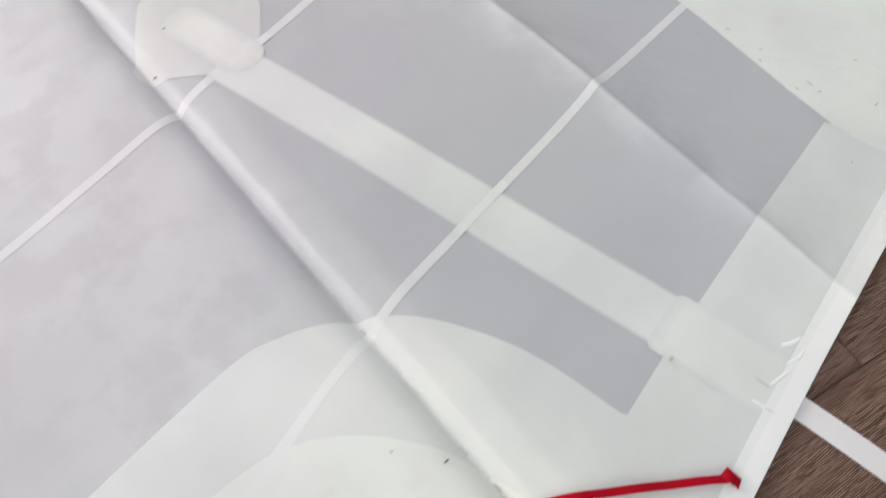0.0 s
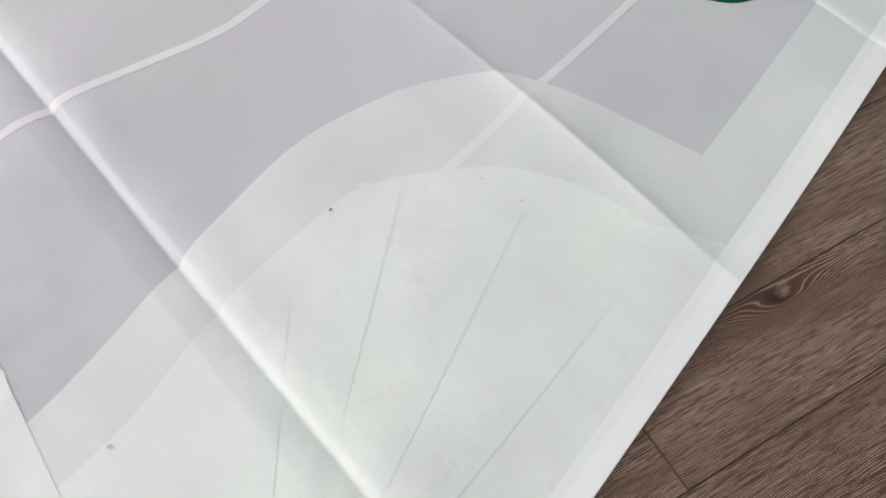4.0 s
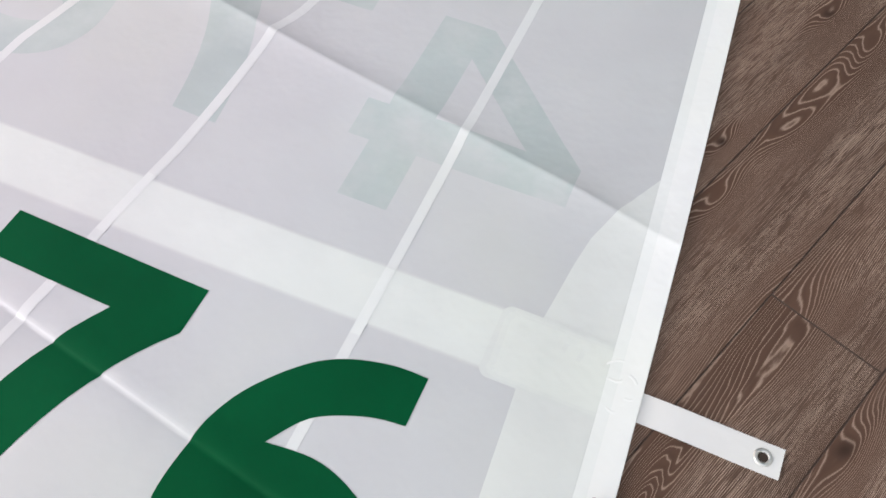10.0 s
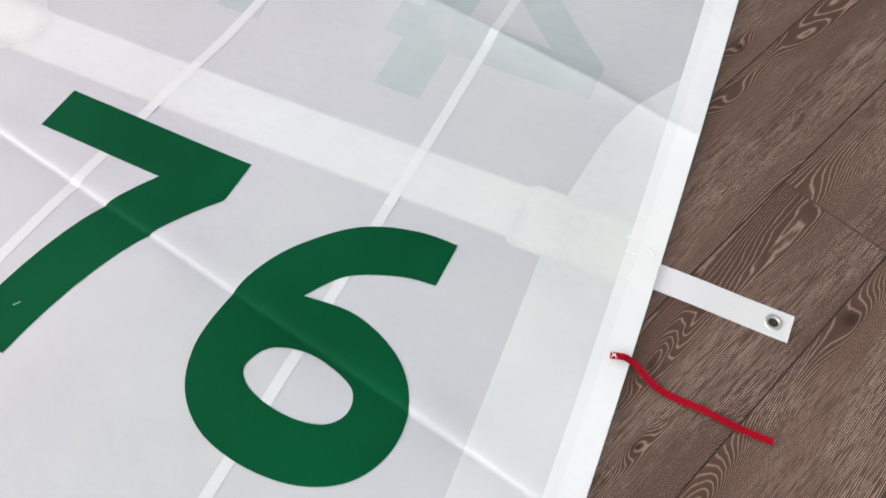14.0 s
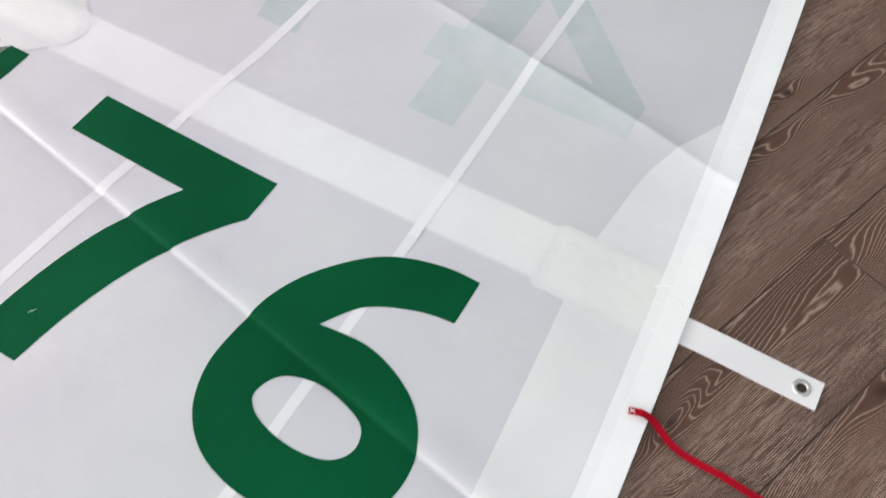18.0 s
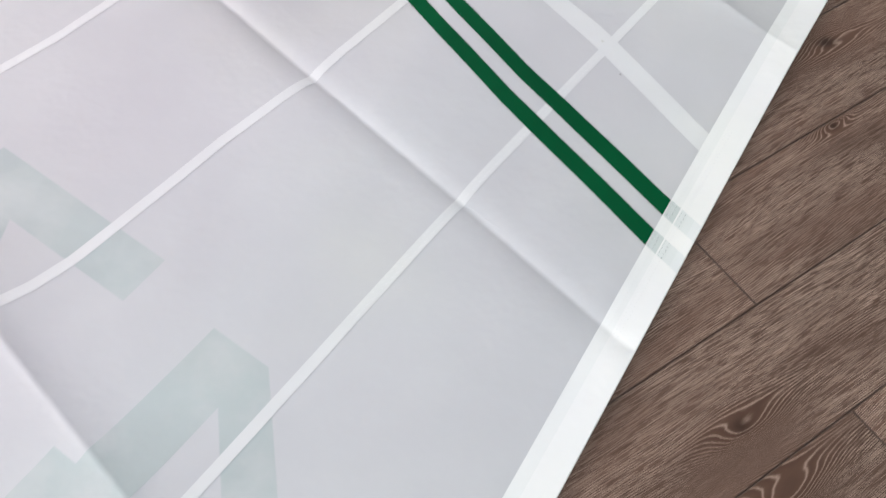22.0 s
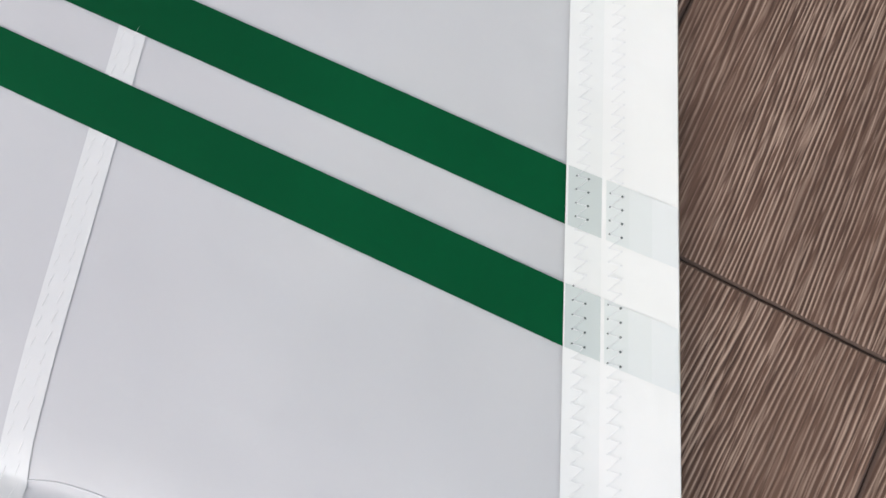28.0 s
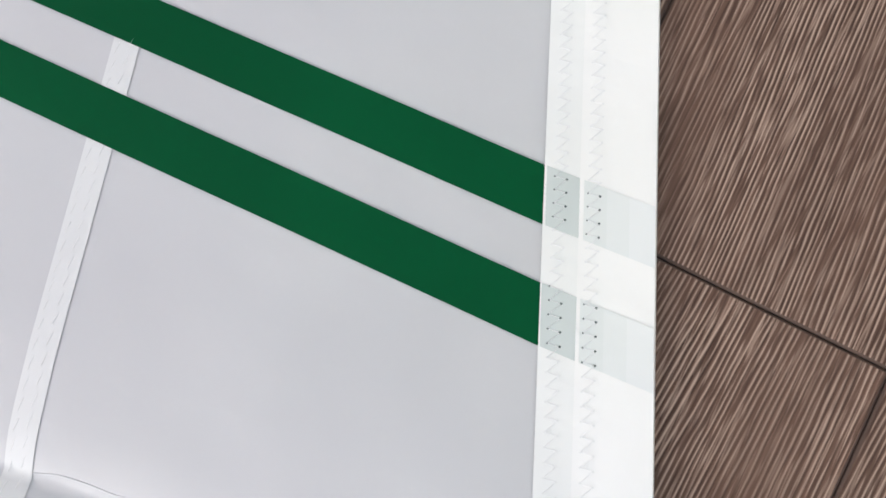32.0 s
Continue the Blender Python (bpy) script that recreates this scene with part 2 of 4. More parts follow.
def oak():
    """Brown brushed oak with pale limed pores that run along the board and bend round its knots."""
    n = Nodes("brown_brushed_oak", 0.65, 0.0, 0.10)
    p = n.position()

    def dot(vector, way):
        node = n.tree.nodes.new("ShaderNodeVectorMath")
        node.operation = "DOT_PRODUCT"
        n.link(vector, node.inputs[0])
        node.inputs[1].default_value = way
        return node.outputs["Value"]

    def together(x, y, z):
        node = n.tree.nodes.new("ShaderNodeCombineXYZ")
        for slot, value in zip(node.inputs, (x, y, z)):
            n.feed(slot, value)
        return node.outputs[0]

    a, q = dot(p, ALONG), dot(p, ACROSS)
    shift = n.tree.nodes.new("ShaderNodeObjectInfo").outputs["Random"]
    z = n.math("MULTIPLY", shift, 37.0)
    # growth rings: wide round the heart of each board, close at its sides, running out in arches, bent by slow noise and by the knots
    lane = n.math("SUBTRACT", n.math("FRACT", n.math("DIVIDE", n.math("SUBTRACT", q, BOARD_ZERO), BOARD_WIDTH)), 0.5)
    heart = n.math("MULTIPLY", n.math("SUBTRACT", n.math("FRACT", n.math("MULTIPLY", shift, 9.73)), 0.5), 0.25)
    heart = n.math("ADD", heart, n.math("MULTIPLY", n.math("SIGN", heart), 0.05))
    off = n.math("SUBTRACT", n.math("MULTIPLY", lane, BOARD_WIDTH), heart)
    reach = n.math("SQRT", n.math("MULTIPLY_ADD", off, off, 0.018 ** 2))
    arch = n.math("MULTIPLY", n.math("MULTIPLY", n.math("SUBTRACT", n.math("FRACT", n.math("MULTIPLY", shift, 5.31)), 0.5), 70.0), a)
    slow = n.noise(together(n.math("MULTIPLY", a, 2.6), n.math("MULTIPLY", q, 14.0), z), 1.0, 1.0, 0.4)
    bend = n.noise(together(n.math("MULTIPLY", a, 8.0), n.math("MULTIPLY", q, 42.0), z), 1.0, 2.0, 0.5)
    wobble = n.noise(together(n.math("MULTIPLY", a, 60.0), n.math("MULTIPLY", q, 190.0), z), 1.0, 2.0, 0.6)
    ring = n.math("ADD", n.math("MULTIPLY", reach, 1.0 / RING), n.math("MULTIPLY_ADD", slow, 8.0, arch))
    ring = n.math("ADD", ring, n.math("MULTIPLY_ADD", bend, 2.6, n.math("MULTIPLY", wobble, 0.32)))
    dark, plain = None, None
    lean = n.math("MULTIPLY", n.math("DIVIDE", off, reach), 0.92 / RING)
    for x, y, size, black in KNOTS:
        ka = n.math("SUBTRACT", a, n.math("MULTIPLY_ADD", bend, 0.016, x * ALONG.x + y * ALONG.y - 0.008))
        kq = n.math("SUBTRACT", q, n.math("MULTIPLY_ADD", bend, 0.007, x * ACROSS.x + y * ACROSS.y - 0.0035))
        far = n.math("ADD", n.math("POWER", n.math("DIVIDE", ka, 0.040 * size), 2.0), n.math("POWER", n.math("DIVIDE", kq, 0.015 * size), 2.0))
        ring = n.math("ADD", ring, n.math("MULTIPLY", n.math("POWER", 2.718, n.math("MULTIPLY", far, -0.5)), 5.5))
        level = n.math("POWER", 2.718, n.math("MULTIPLY", far, -0.4))
        ring = n.math("SUBTRACT", ring, n.math("MULTIPLY", n.math("MULTIPLY", level, kq), lean))
        near = n.math("ADD", n.math("POWER", n.math("DIVIDE", ka, 0.013 * size), 2.0), n.math("POWER", n.math("DIVIDE", kq, 0.0085 * size), 2.0))
        spot = n.math("POWER", 2.718, n.math("MULTIPLY", near, -1.4))
        spot = n.math("MULTIPLY", spot, black)
        dark = spot if dark is None else n.math("ADD", dark, spot)
        plain = level if plain is None else n.math("ADD", plain, level)
    phase = n.math("MULTIPLY", ring, math.tau)

    def crest(turn, sharp):
        return n.math("POWER", n.math("MULTIPLY_ADD", n.math("SINE", n.math("ADD", phase, turn)), 0.5, 0.5), sharp)

    side = n.ramp(reach, (0.020, 0.0), (0.036, 1.0))
    broken = n.ramp(n.noise(together(n.math("MULTIPLY", a, 26.0), n.math("MULTIPLY", q, 520.0), z), 1.0, 2.0, 0.6), (0.40, 0.08), (0.51, 1.0))
    pores = n.noise(together(n.math("MULTIPLY", a, 30.0), n.math("MULTIPLY_ADD", bend, 3.0, n.math("MULTIPLY", q, 640.0)), z), 1.0, 2.0, 0.55)
    speck = n.ramp(pores, (0.54, 0.0), (0.66, 1.0))
    hollow = n.ramp(pores, (0.36, 1.0), (0.47, 0.0))
    area = n.ramp(n.noise(together(n.math("MULTIPLY", a, 5.0), n.math("MULTIPLY", q, 22.0), z), 1.0, 2.0, 0.5), (0.36, 0.40), (0.58, 1.0))
    round_knot = n.math("MINIMUM", n.math("MULTIPLY", plain, 1.3), 1.0)
    whole = n.math("MAXIMUM", n.math("MULTIPLY", broken, area), round_knot)
    whole = n.math("MULTIPLY", whole, n.math("SUBTRACT", 1.0, n.math("MULTIPLY", round_knot, 0.45)))
    light = n.math("MULTIPLY", crest(0.0, n.math("MULTIPLY_ADD", n.math("SUBTRACT", 1.0, side), 12.0, n.math("MULTIPLY_ADD", round_knot, 6.0, 2.4))), whole)
    open_side = n.math("MAXIMUM", n.math("SUBTRACT", side, round_knot), 0.0)
    light = n.math("MAXIMUM", light, n.math("MULTIPLY", n.math("MULTIPLY", speck, n.math("MULTIPLY", area, open_side)), 0.5))
    groove = n.math("MULTIPLY", n.math("MULTIPLY", crest(2.2, 3.0), whole), n.math("SUBTRACT", 1.0, n.math("MULTIPLY", round_knot, 0.7)))
    groove = n.math("MAXIMUM", groove, n.math("MULTIPLY", n.math("MULTIPLY", hollow, open_side), 0.6))
    tone = n.noise(together(n.math("MULTIPLY", a, 1.6), n.math("MULTIPLY", q, 13.0), z), 1.0, 3.0, 0.55)
    base = n.ramp(tone, (0.3, (0.074, 0.041, 0.029)), (0.7, (0.172, 0.101, 0.073)))
    base = n.mix(n.math("MULTIPLY", shift, 0.35), base, (0.120, 0.079, 0.058))
    # the boards of the lower rows are darker and redder
    row = n.math("FLOOR", n.math("DIVIDE", n.math("SUBTRACT", q, BOARD_ZERO), BOARD_WIDTH))
    darker_row = n.ramp(n.math("MULTIPLY", row, 0.1), (0.42, 0.0), (0.62, 1.0))
    base = n.mix(darker_row, base, n.mix(0.30, base, (0.045, 0.017, 0.010)))
    base = n.mix(n.math("MULTIPLY", round_knot, 0.5), base, (0.085, 0.043, 0.028))
    shade = n.mix(n.math("MULTIPLY", groove, 0.80), base, (0.036, 0.021, 0.016))
    lime = n.mix(darker_row, (0.56, 0.41, 0.32), (0.46, 0.31, 0.24))
    shade = n.mix(n.math("MULTIPLY", light, 0.86), shade, lime)
    shade = n.mix(n.math("MINIMUM", n.math("MULTIPLY", dark, 0.9), 0.92), shade, (0.022, 0.014, 0.011))
    n.bump(n.math("SUBTRACT", light, groove), 0.25, 0.0006)
    return n.colour(shade)


OAK = oak()
BOARD_EDGE = Nodes("worn_board_edge", 0.7).colour((0.090, 0.058, 0.045))
SUBFLOOR = Nodes("dark_joint", 0.9).colour((0.055, 0.038, 0.030))
PAINT = cloth("white_wall_paint", (0.80, 0.79, 0.77), rough=0.85, weave=0.03, cloudy=0.02, specular=0.1)
CEILING_PAINT = cloth("white_ceiling_paint", (0.82, 0.82, 0.81), rough=0.9, weave=0.04, cloudy=0.02, specular=0.1)


# ---------------------------------------------------------------- mesh helpers
def part(name, bm, material, parent=None, label="", smooth=True):
    """One mesh object out of a bmesh, under a thing or a part."""
    mesh = bpy.data.meshes.new(name)
    for f in bm.faces:
        f.smooth = smooth
    bm.to_mesh(mesh)
    bm.free()
    mesh.materials.append(material)
    ob = new(name, mesh)
    ob.parent = parent
    if label:
        tagged(ob, label)
    return ob


def box(bm, lo, hi, bevel=0.0):
    made = bmesh.ops.create_cube(bm, size=1.0, matrix=Matrix.Translation([(a + b) / 2 for a, b in zip(lo, hi)]) @ Matrix.Diagonal([b - a for a, b in zip(lo, hi)] + [1]))
    if bevel:
        edges = {e for v in made["verts"] for e in v.link_edges}
        bmesh.ops.bevel(bm, geom=list(edges), offset=bevel, segments=2, affect="EDGES")
    return bm


def smooth_curve(points, steps=6, closed=False):
    """A Catmull-Rom curve through a few points."""
    n, out = len(points), []
    for i in range(n if closed else n - 1):
        get = (lambda k: points[k % n]) if closed else (lambda k: points[min(max(k, 0), n - 1)])
        a, b, c, d = (Vector(get(i + k)) for k in (-1, 0, 1, 2))
        for s in range(steps):
            t = s / steps
            out.append(0.5 * (2 * b + (c - a) * t + (2 * a - 5 * b + 4 * c - d) * t * t + (3 * b - a - 3 * c + d) * t ** 3))
    if not closed:
        out.append(Vector(points[-1]))
    return [tuple(v) for v in out]


def bezier(a, b, c, steps=10):
    a, b, c = Vector(a), Vector(b), Vector(c)
    return [tuple((1 - t) ** 2 * a + 2 * t * (1 - t) * b + t * t * c) for t in (k / steps for k in range(steps + 1))]


# ---------------------------------------------------------------- the sail's relief: the folds it was packed in
FOLD = radians(-33.5)
FOLD_U, FOLD_V = Vector((math.cos(FOLD), math.sin(FOLD))), Vector((-math.sin(FOLD), math.cos(FOLD)))
RIDGES = [(-1.330, 0.021), (-0.850, 0.003), (-0.336, 0.017), (0.609, 0.019), (1.570, 0.014)]
VALLEYS = [(-1.7735, 0.030, 0.9, 0.034, 0.042), (-0.810, 0.017, 0.5, 0.022, 0.0), (0.116, 0.009, 0.45, 0.011, 0.0), (1.072, 0.010, 1.0, 0.03, 0.0)]  # place, height, its lower side, width of its upper side, how it leans
BASE, LIFT = 0.0022, 0.6


def to_fold(x, y):
    return x * FOLD_U.x + y * FOLD_U.y, x * FOLD_V.x + y * FOLD_V.y


def bumps(u, v):
    h = BASE
    for at, high in RIDGES:
        d = abs(v - at)
        h += high * (0.75 + 0.5 * noise.noise((u * 3.0, at, 8.0))) * (0.42 * math.exp(-d / 0.020) + 0.58 * math.exp(-d / 0.085))
    for at, high, lower, wide, lean in VALLEYS:
        at -= lean * min(0.9, max(-0.6, u + 0.5))
        upper = v > at
        d, far = abs(v - at) / (wide if upper else 0.03), abs(v - at) / 0.11
        h += high * (1.15 if upper else lower) * (0.75 + 0.5 * noise.noise((u * 3.0, high * 70, 5.0))) * (0.5 * min(1.0, d * math.exp(1 - d) + (0.3 if upper else 0.0) * (1 - math.exp(-d)) * math.exp(-far)) + 0.5 * far * math.exp(1 - far))
        h += 0.0016 * noise.noise((u * 10.0, v * 13.0, high * 70)) * math.exp(-abs(v - at) / 0.07)
    if v < -1.330:
        h += 0.014 * min(1.0, max(0.0, (0.15 - u) / 0.35)) * math.exp((v + 1.330) / 0.22)
    elif v < -1.0:
        h += 0.014 * min(1.0, max(0.0, (0.15 - u) / 0.35)) * math.exp((-1.330 - v) / 0.10)
    worn = min(1.0, max(0.0, (-0.75 - v) / 0.35))
    if worn:
        for at in (-1.77, -1.33, -0.82):
            h += worn * 0.0015 * noise.noise((u * 24.0, v * 16.0, at)) * math.exp(-abs(v - at) / 0.06)
        h += worn * 0.0010 * noise.noise((u * 16.0, v * 9.0, 3.0))
    h += 0.0026 * (0.5 + noise.noise((u * 3.6, v * 3.6, 0.5))) + 0.0011 * noise.noise((u * 11, v * 11, 4.5))
    x, y = FOLD_U.x * u + FOLD_V.x * v, FOLD_U.y * u + FOLD_V.y * v
    inward = min(1.0, max(0.0, (leech(y) - x - 0.02) / 0.14)) if -2.5 < y < 2.4 else 1.0
    h = BASE + (h - BASE) * (0.45 + 0.55 * inward * inward * (3 - 2 * inward))
    return max(h, 0.0012)


U_LINES = [k * 0.018 for k in range(-150, 150)]
V_LINES = [k * 0.04 for k in range(-75, 75)]
for crease in [r[0] for r in RIDGES + VALLEYS]:
    V_LINES += [crease + s * o for o in (0.0, 0.003, 0.008, 0.015, 0.024, 0.034, 0.05) for s in ((1,) if o == 0 else (1, -1))]
V_LINES += [0.02 + 0.04 * k for k in range(-60, -18)]
V_LINES += [-1.83 + 0.0065 * k for k in range(13)]
V_LINES.sort()
CORNERS = {}


def relief(u, v):
    """The cloth's height, even within each small facet, so that all layers lie on one another."""
    i = min(max(bisect_right(U_LINES, u) - 1, 0), len(U_LINES) - 2)
    k = min(max(bisect_right(V_LINES, v) - 1, 0), len(V_LINES) - 2)
    u0, u1, v0, v1 = U_LINES[i], U_LINES[i + 1], V_LINES[k], V_LINES[k + 1]
    a, b = (u - u0) / (u1 - u0), (v - v0) / max(v1 - v0, 1e-9)
    h = []
    for ii, kk in ((i, k), (i + 1, k), (i, k + 1), (i + 1, k + 1)):
        if (ii, kk) not in CORNERS:
            CORNERS[ii, kk] = bumps(U_LINES[ii], V_LINES[kk])
        h.append(CORNERS[ii, kk])
    return (h[0] * (1 - a) + h[1] * a) * (1 - b) + (h[2] * (1 - a) + h[3] * a) * b


def bisect_right(lines, value):
    lo, hi = 0, len(lines)
    while lo < hi:
        mid = (lo + hi) // 2
        if value < lines[mid]:
            hi = mid
        else:
            lo = mid + 1
    return lo


def height(x, y):
    return relief(*to_fold(x, y))


def sheet(loops, lift):
    """A piece of cloth of the given outline (and holes) that lies on the sail's relief."""
    bm = bmesh.new()
    low, high = [1e9, 1e9], [-1e9, -1e9]
    edges = []
    for loop in loops:
        verts = []
        for x, y in loop:
            u, v = to_fold(x, y)
            low, high = [min(low[0], u), min(low[1], v)], [max(high[0], u), max(high[1], v)]
            verts.append(bm.verts.new((u, v, 0)))
        edges += [bm.edges.new((verts[k - 1], verts[k])) for k in range(len(verts))]
    bmesh.ops.triangle_fill(bm, use_beauty=True, use_dissolve=False, edges=edges)
    for axis, lines in ((0, U_LINES), (1, V_LINES)):
        way = (1, 0, 0) if axis == 0 else (0, 1, 0)
        for at in lines:
            if low[axis] + 1e-4 < at < high[axis] - 1e-4:
                bmesh.ops.bisect_plane(bm, geom=bm.verts[:] + bm.edges[:] + bm.faces[:], dist=1e-6, plane_co=[at * w for w in way], plane_no=way)
    for vert in bm.verts:
        u, v = vert.co.x, vert.co.y
        xy = FOLD_U * u + FOLD_V * v
        vert.co = (xy.x, xy.y, relief(u, v) + lift * LIFT)
    for face in bm.faces:
        if face.normal.z < 0:
            face.normal_flip()
    bmesh.ops.recalc_face_normals(bm, faces=bm.faces[:])
    bm.normal_update()
    if bm.faces and sum(f.normal.z for f in bm.faces) < 0:
        bmesh.ops.reverse_faces(bm, faces=bm.faces[:])
    return bm


def ribbon(points, width, thick, level):
    """A flat strip along points (x, y), lying on what level(x, y) gives, with thickness."""
    bm = bmesh.new()
    rows = []
    for i, p in enumerate(points):
        a, b = Vector(points[max(i - 1, 0)]), Vector(points[min(i + 1, len(points) - 1)])
        side = Vector((-(b - a).y, (b - a).x)).normalized() * width / 2
        p = Vector(p)
        z = level(p.x, p.y)
        rows.append([bm.verts.new((p.x + s * side.x, p.y + s * side.y, z + up)) for s, up in ((-1, 0), (1, 0), (1, thick), (-1, thick))])
    for a, b in zip(rows, rows[1:]):
        for k in range(4):
            bm.faces.new((a[k], a[(k + 1) % 4], b[(k + 1) % 4], b[k]))
    bm.faces.new(rows[0])
    bm.faces.new(rows[-1][::-1])
    bmesh.ops.recalc_face_normals(bm, faces=bm.faces[:])
    return bm


def tube(bm, points, radius, sides=6):
    rings = []
    for i, p in enumerate(points):
        p = Vector(p)
        way = (Vector(points[min(i + 1, len(points) - 1)]) - Vector(points[max(i - 1, 0)])).normalized()
        side = way.cross(Vector((0, 0, 1)))
        side = side.normalized() if side.length > 1e-4 else Vector((1, 0, 0))
        up = side.cross(way)
        rings.append([bm.verts.new(p + radius * (math.cos(k * math.tau / sides) * side + math.sin(k * math.tau / sides) * up)) for k in range(sides)])
    for a, b in zip(rings, rings[1:]):
        for k in range(sides):
            bm.faces.new((a[k], a[(k + 1) % sides], b[(k + 1) % sides], b[k]))
    return bm


def lathe(bm, profile, at, sides=32):
    """A turned ring or plate: profile of (radius, height) round a point."""
    rows = [[bm.verts.new((at[0] + r * math.cos(k * math.tau / sides), at[1] + r * math.sin(k * math.tau / sides), at[2] + h)) for k in range(sides)] for r, h in profile]
    for a, b in zip(rows, rows[1:]):
        for k in range(sides):
            bm.faces.new((a[k], a[(k + 1) % sides], b[(k + 1) % sides], b[k]))
    bmesh.ops.recalc_face_normals(bm, faces=bm.faces[:])
    return bm


# ---------------------------------------------------------------- room
ROOM = (-4.6, -3.5, 3.2, 3.7)  # x0, y0, x1, y1
HIGH = 2.7
floor = tagged(part("floor", box(bmesh.new(), (ROOM[0], ROOM[1], -0.12), (ROOM[2], ROOM[3], -0.0118)), SUBFLOOR, smooth=False), "floor of brown brushed oak boards with dark narrow joints", "floor", kind="structure")
ceiling = tagged(part("ceiling", box(bmesh.new(), (ROOM[0] - 0.2, ROOM[1] - 0.2, HIGH), (ROOM[2] + 0.2, ROOM[3] + 0.2, HIGH + 0.15)), CEILING_PAINT, smooth=False), "plain white painted ceiling", "ceiling", kind="structure")
for wall_name, lo, hi in (
        ("wall_north", (ROOM[0] - 0.2, ROOM[3], -0.12), (ROOM[2] + 0.2, ROOM[3] + 0.2, HIGH)),
        ("wall_east", (ROOM[2], ROOM[1], -0.12), (ROOM[2] + 0.2, ROOM[3], HIGH))):
    tagged(part(wall_name, box(bmesh.new(), lo, hi), PAINT, smooth=False), "plain white painted wall of the room", "wall", kind="structure")
SILL, HEAD = 0.6, 2.5


def window_wall(name, lo, hi, a, b, along):
    """A wall with one wide opening from a to b."""
    bm = bmesh.new()
    for c, d, z0, z1 in ((lo[along], a, lo[2], hi[2]), (b, hi[along], lo[2], hi[2]), (a, b, lo[2], SILL), (a, b, HEAD, hi[2])):
        one, two = list(lo), list(hi)
        one[along], two[along], one[2], two[2] = c, d, z0, z1
        box(bm, one, two)
    return tagged(part(name, bm, PAINT, smooth=False), "plain white painted wall with an assumed window opening", "wall", kind="structure")


# both walls are out of view; their openings are assumed, to admit light
window_wall("wall_west", (ROOM[0] - 0.2, ROOM[1], -0.12), (ROOM[0], ROOM[3], HIGH), -3.2, 3.2, 1)
window_wall("wall_south", (ROOM[0] - 0.2, ROOM[1] - 0.2, -0.12), (ROOM[2] + 0.2, ROOM[1], HIGH), -1.7, 1.7, 0)


# ---------------------------------------------------------------- the sail
def leech(y):
    return 0.0065 * y ** 4 - 0.0042 * y ** 3 - 0.0298 * y ** 2 + 0.3853 * y + 0.0583


def inside(y, d):
    """The point at the height y of the leech, set in from it by d along x."""
    return (leech(y) - d, y)


def span(a, b, step=0.05):
    n = max(2, round(abs(b - a) / step) + 1)
    return [a + (b - a) * k / (n - 1) for k in range(n)]


def hem_wide(y):
    return 0.0415 + 0.0052 * y


LOW, TOP, LUFT = -2.35, 2.15, 1.55
sail = tagged(new("sail"), "white boat sail with green numbers, spread out on the wooden floor", "sail")
outline = [inside(y, 0.001) for y in span(LOW, TOP)] + [(leech(y) - LUFT, y) for y in span(TOP, LOW, 0.2)]
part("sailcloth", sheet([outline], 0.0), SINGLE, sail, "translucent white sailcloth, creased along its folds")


def cell_edge(y):
    """Inner edge of the doubled band along the leech."""
    return 0.134 + (0.008 * (y - 0.1) if y > 0.1 else 0.0) + (0.028 * min(1, max(0, (-0.2 - y) / 1.2)))


# doubled band along the leech, below and above the reef patch, with its cut-off upper corner
low_band = [inside(y, cell_edge(y)) for y in span(LOW, -1.02)] + [inside(y, 0.03) for y in span(-1.02, LOW)]
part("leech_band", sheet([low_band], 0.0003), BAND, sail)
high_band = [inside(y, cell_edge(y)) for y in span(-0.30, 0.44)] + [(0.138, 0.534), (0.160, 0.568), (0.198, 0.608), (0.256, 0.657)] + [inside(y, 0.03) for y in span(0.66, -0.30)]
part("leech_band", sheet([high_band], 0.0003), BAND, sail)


def strip(curve, width, lo, hi, step=0.04):
    """The outline of a strip of cloth along x = curve(y)."""
    left, right = [], []
    for y in span(lo, hi, step):
        slope = (curve(y + 0.01) - curve(y - 0.01)) / 0.02
        n = Vector((1, -slope)).normalized() * width / 2
        left.append((curve(y) - n.x, y - n.y))
        right.append((curve(y) + n.x, y + n.y))
    return left + right[::-1]


def seam_near(y):
    return -0.0031 * y ** 5 + 0.0117 * y ** 4 + 0.0064 * y ** 3 - 0.0325 * y ** 2 + 0.4603 * y - 0.3075


SEAM_Y = [-2.3, -1.498, -1.23, -1.07, -0.79, -0.565, -0.36, -0.155, 0.063, 0.165, 0.338, 0.457, 0.645, 0.703, 0.894, 0.953, 1.179, 1.296, 1.467, 2.1]
SEAM_X = [-1.86, -1.476, -1.354, -1.285, -1.178, -1.080, -0.968, -0.802, -0.706, -0.635, -0.546, -0.480, -0.375, -0.341, -0.2455, -0.198, -0.086, -0.016, 0.064, 0.36]


def seam_middle(y):
    return float(np.interp(y, SEAM_Y, SEAM_X))


def seam_far(y):
    return seam_middle(y) - 0.335 + 0.02 * (y - 0.8)


part("seam", sheet([strip(seam_near, 0.0125, LOW + 0.05, TOP - 0.05)], 0.00055), SEAM, sail)
part("seam", sheet([strip(seam_middle, 0.0135, LOW + 0.1, TOP - 0.1)], 0.00055), SEAM, sail)
part("seam", sheet([strip(seam_far, 0.0135, 0.2, TOP - 0.1)], 0.00055), SEAM, sail)

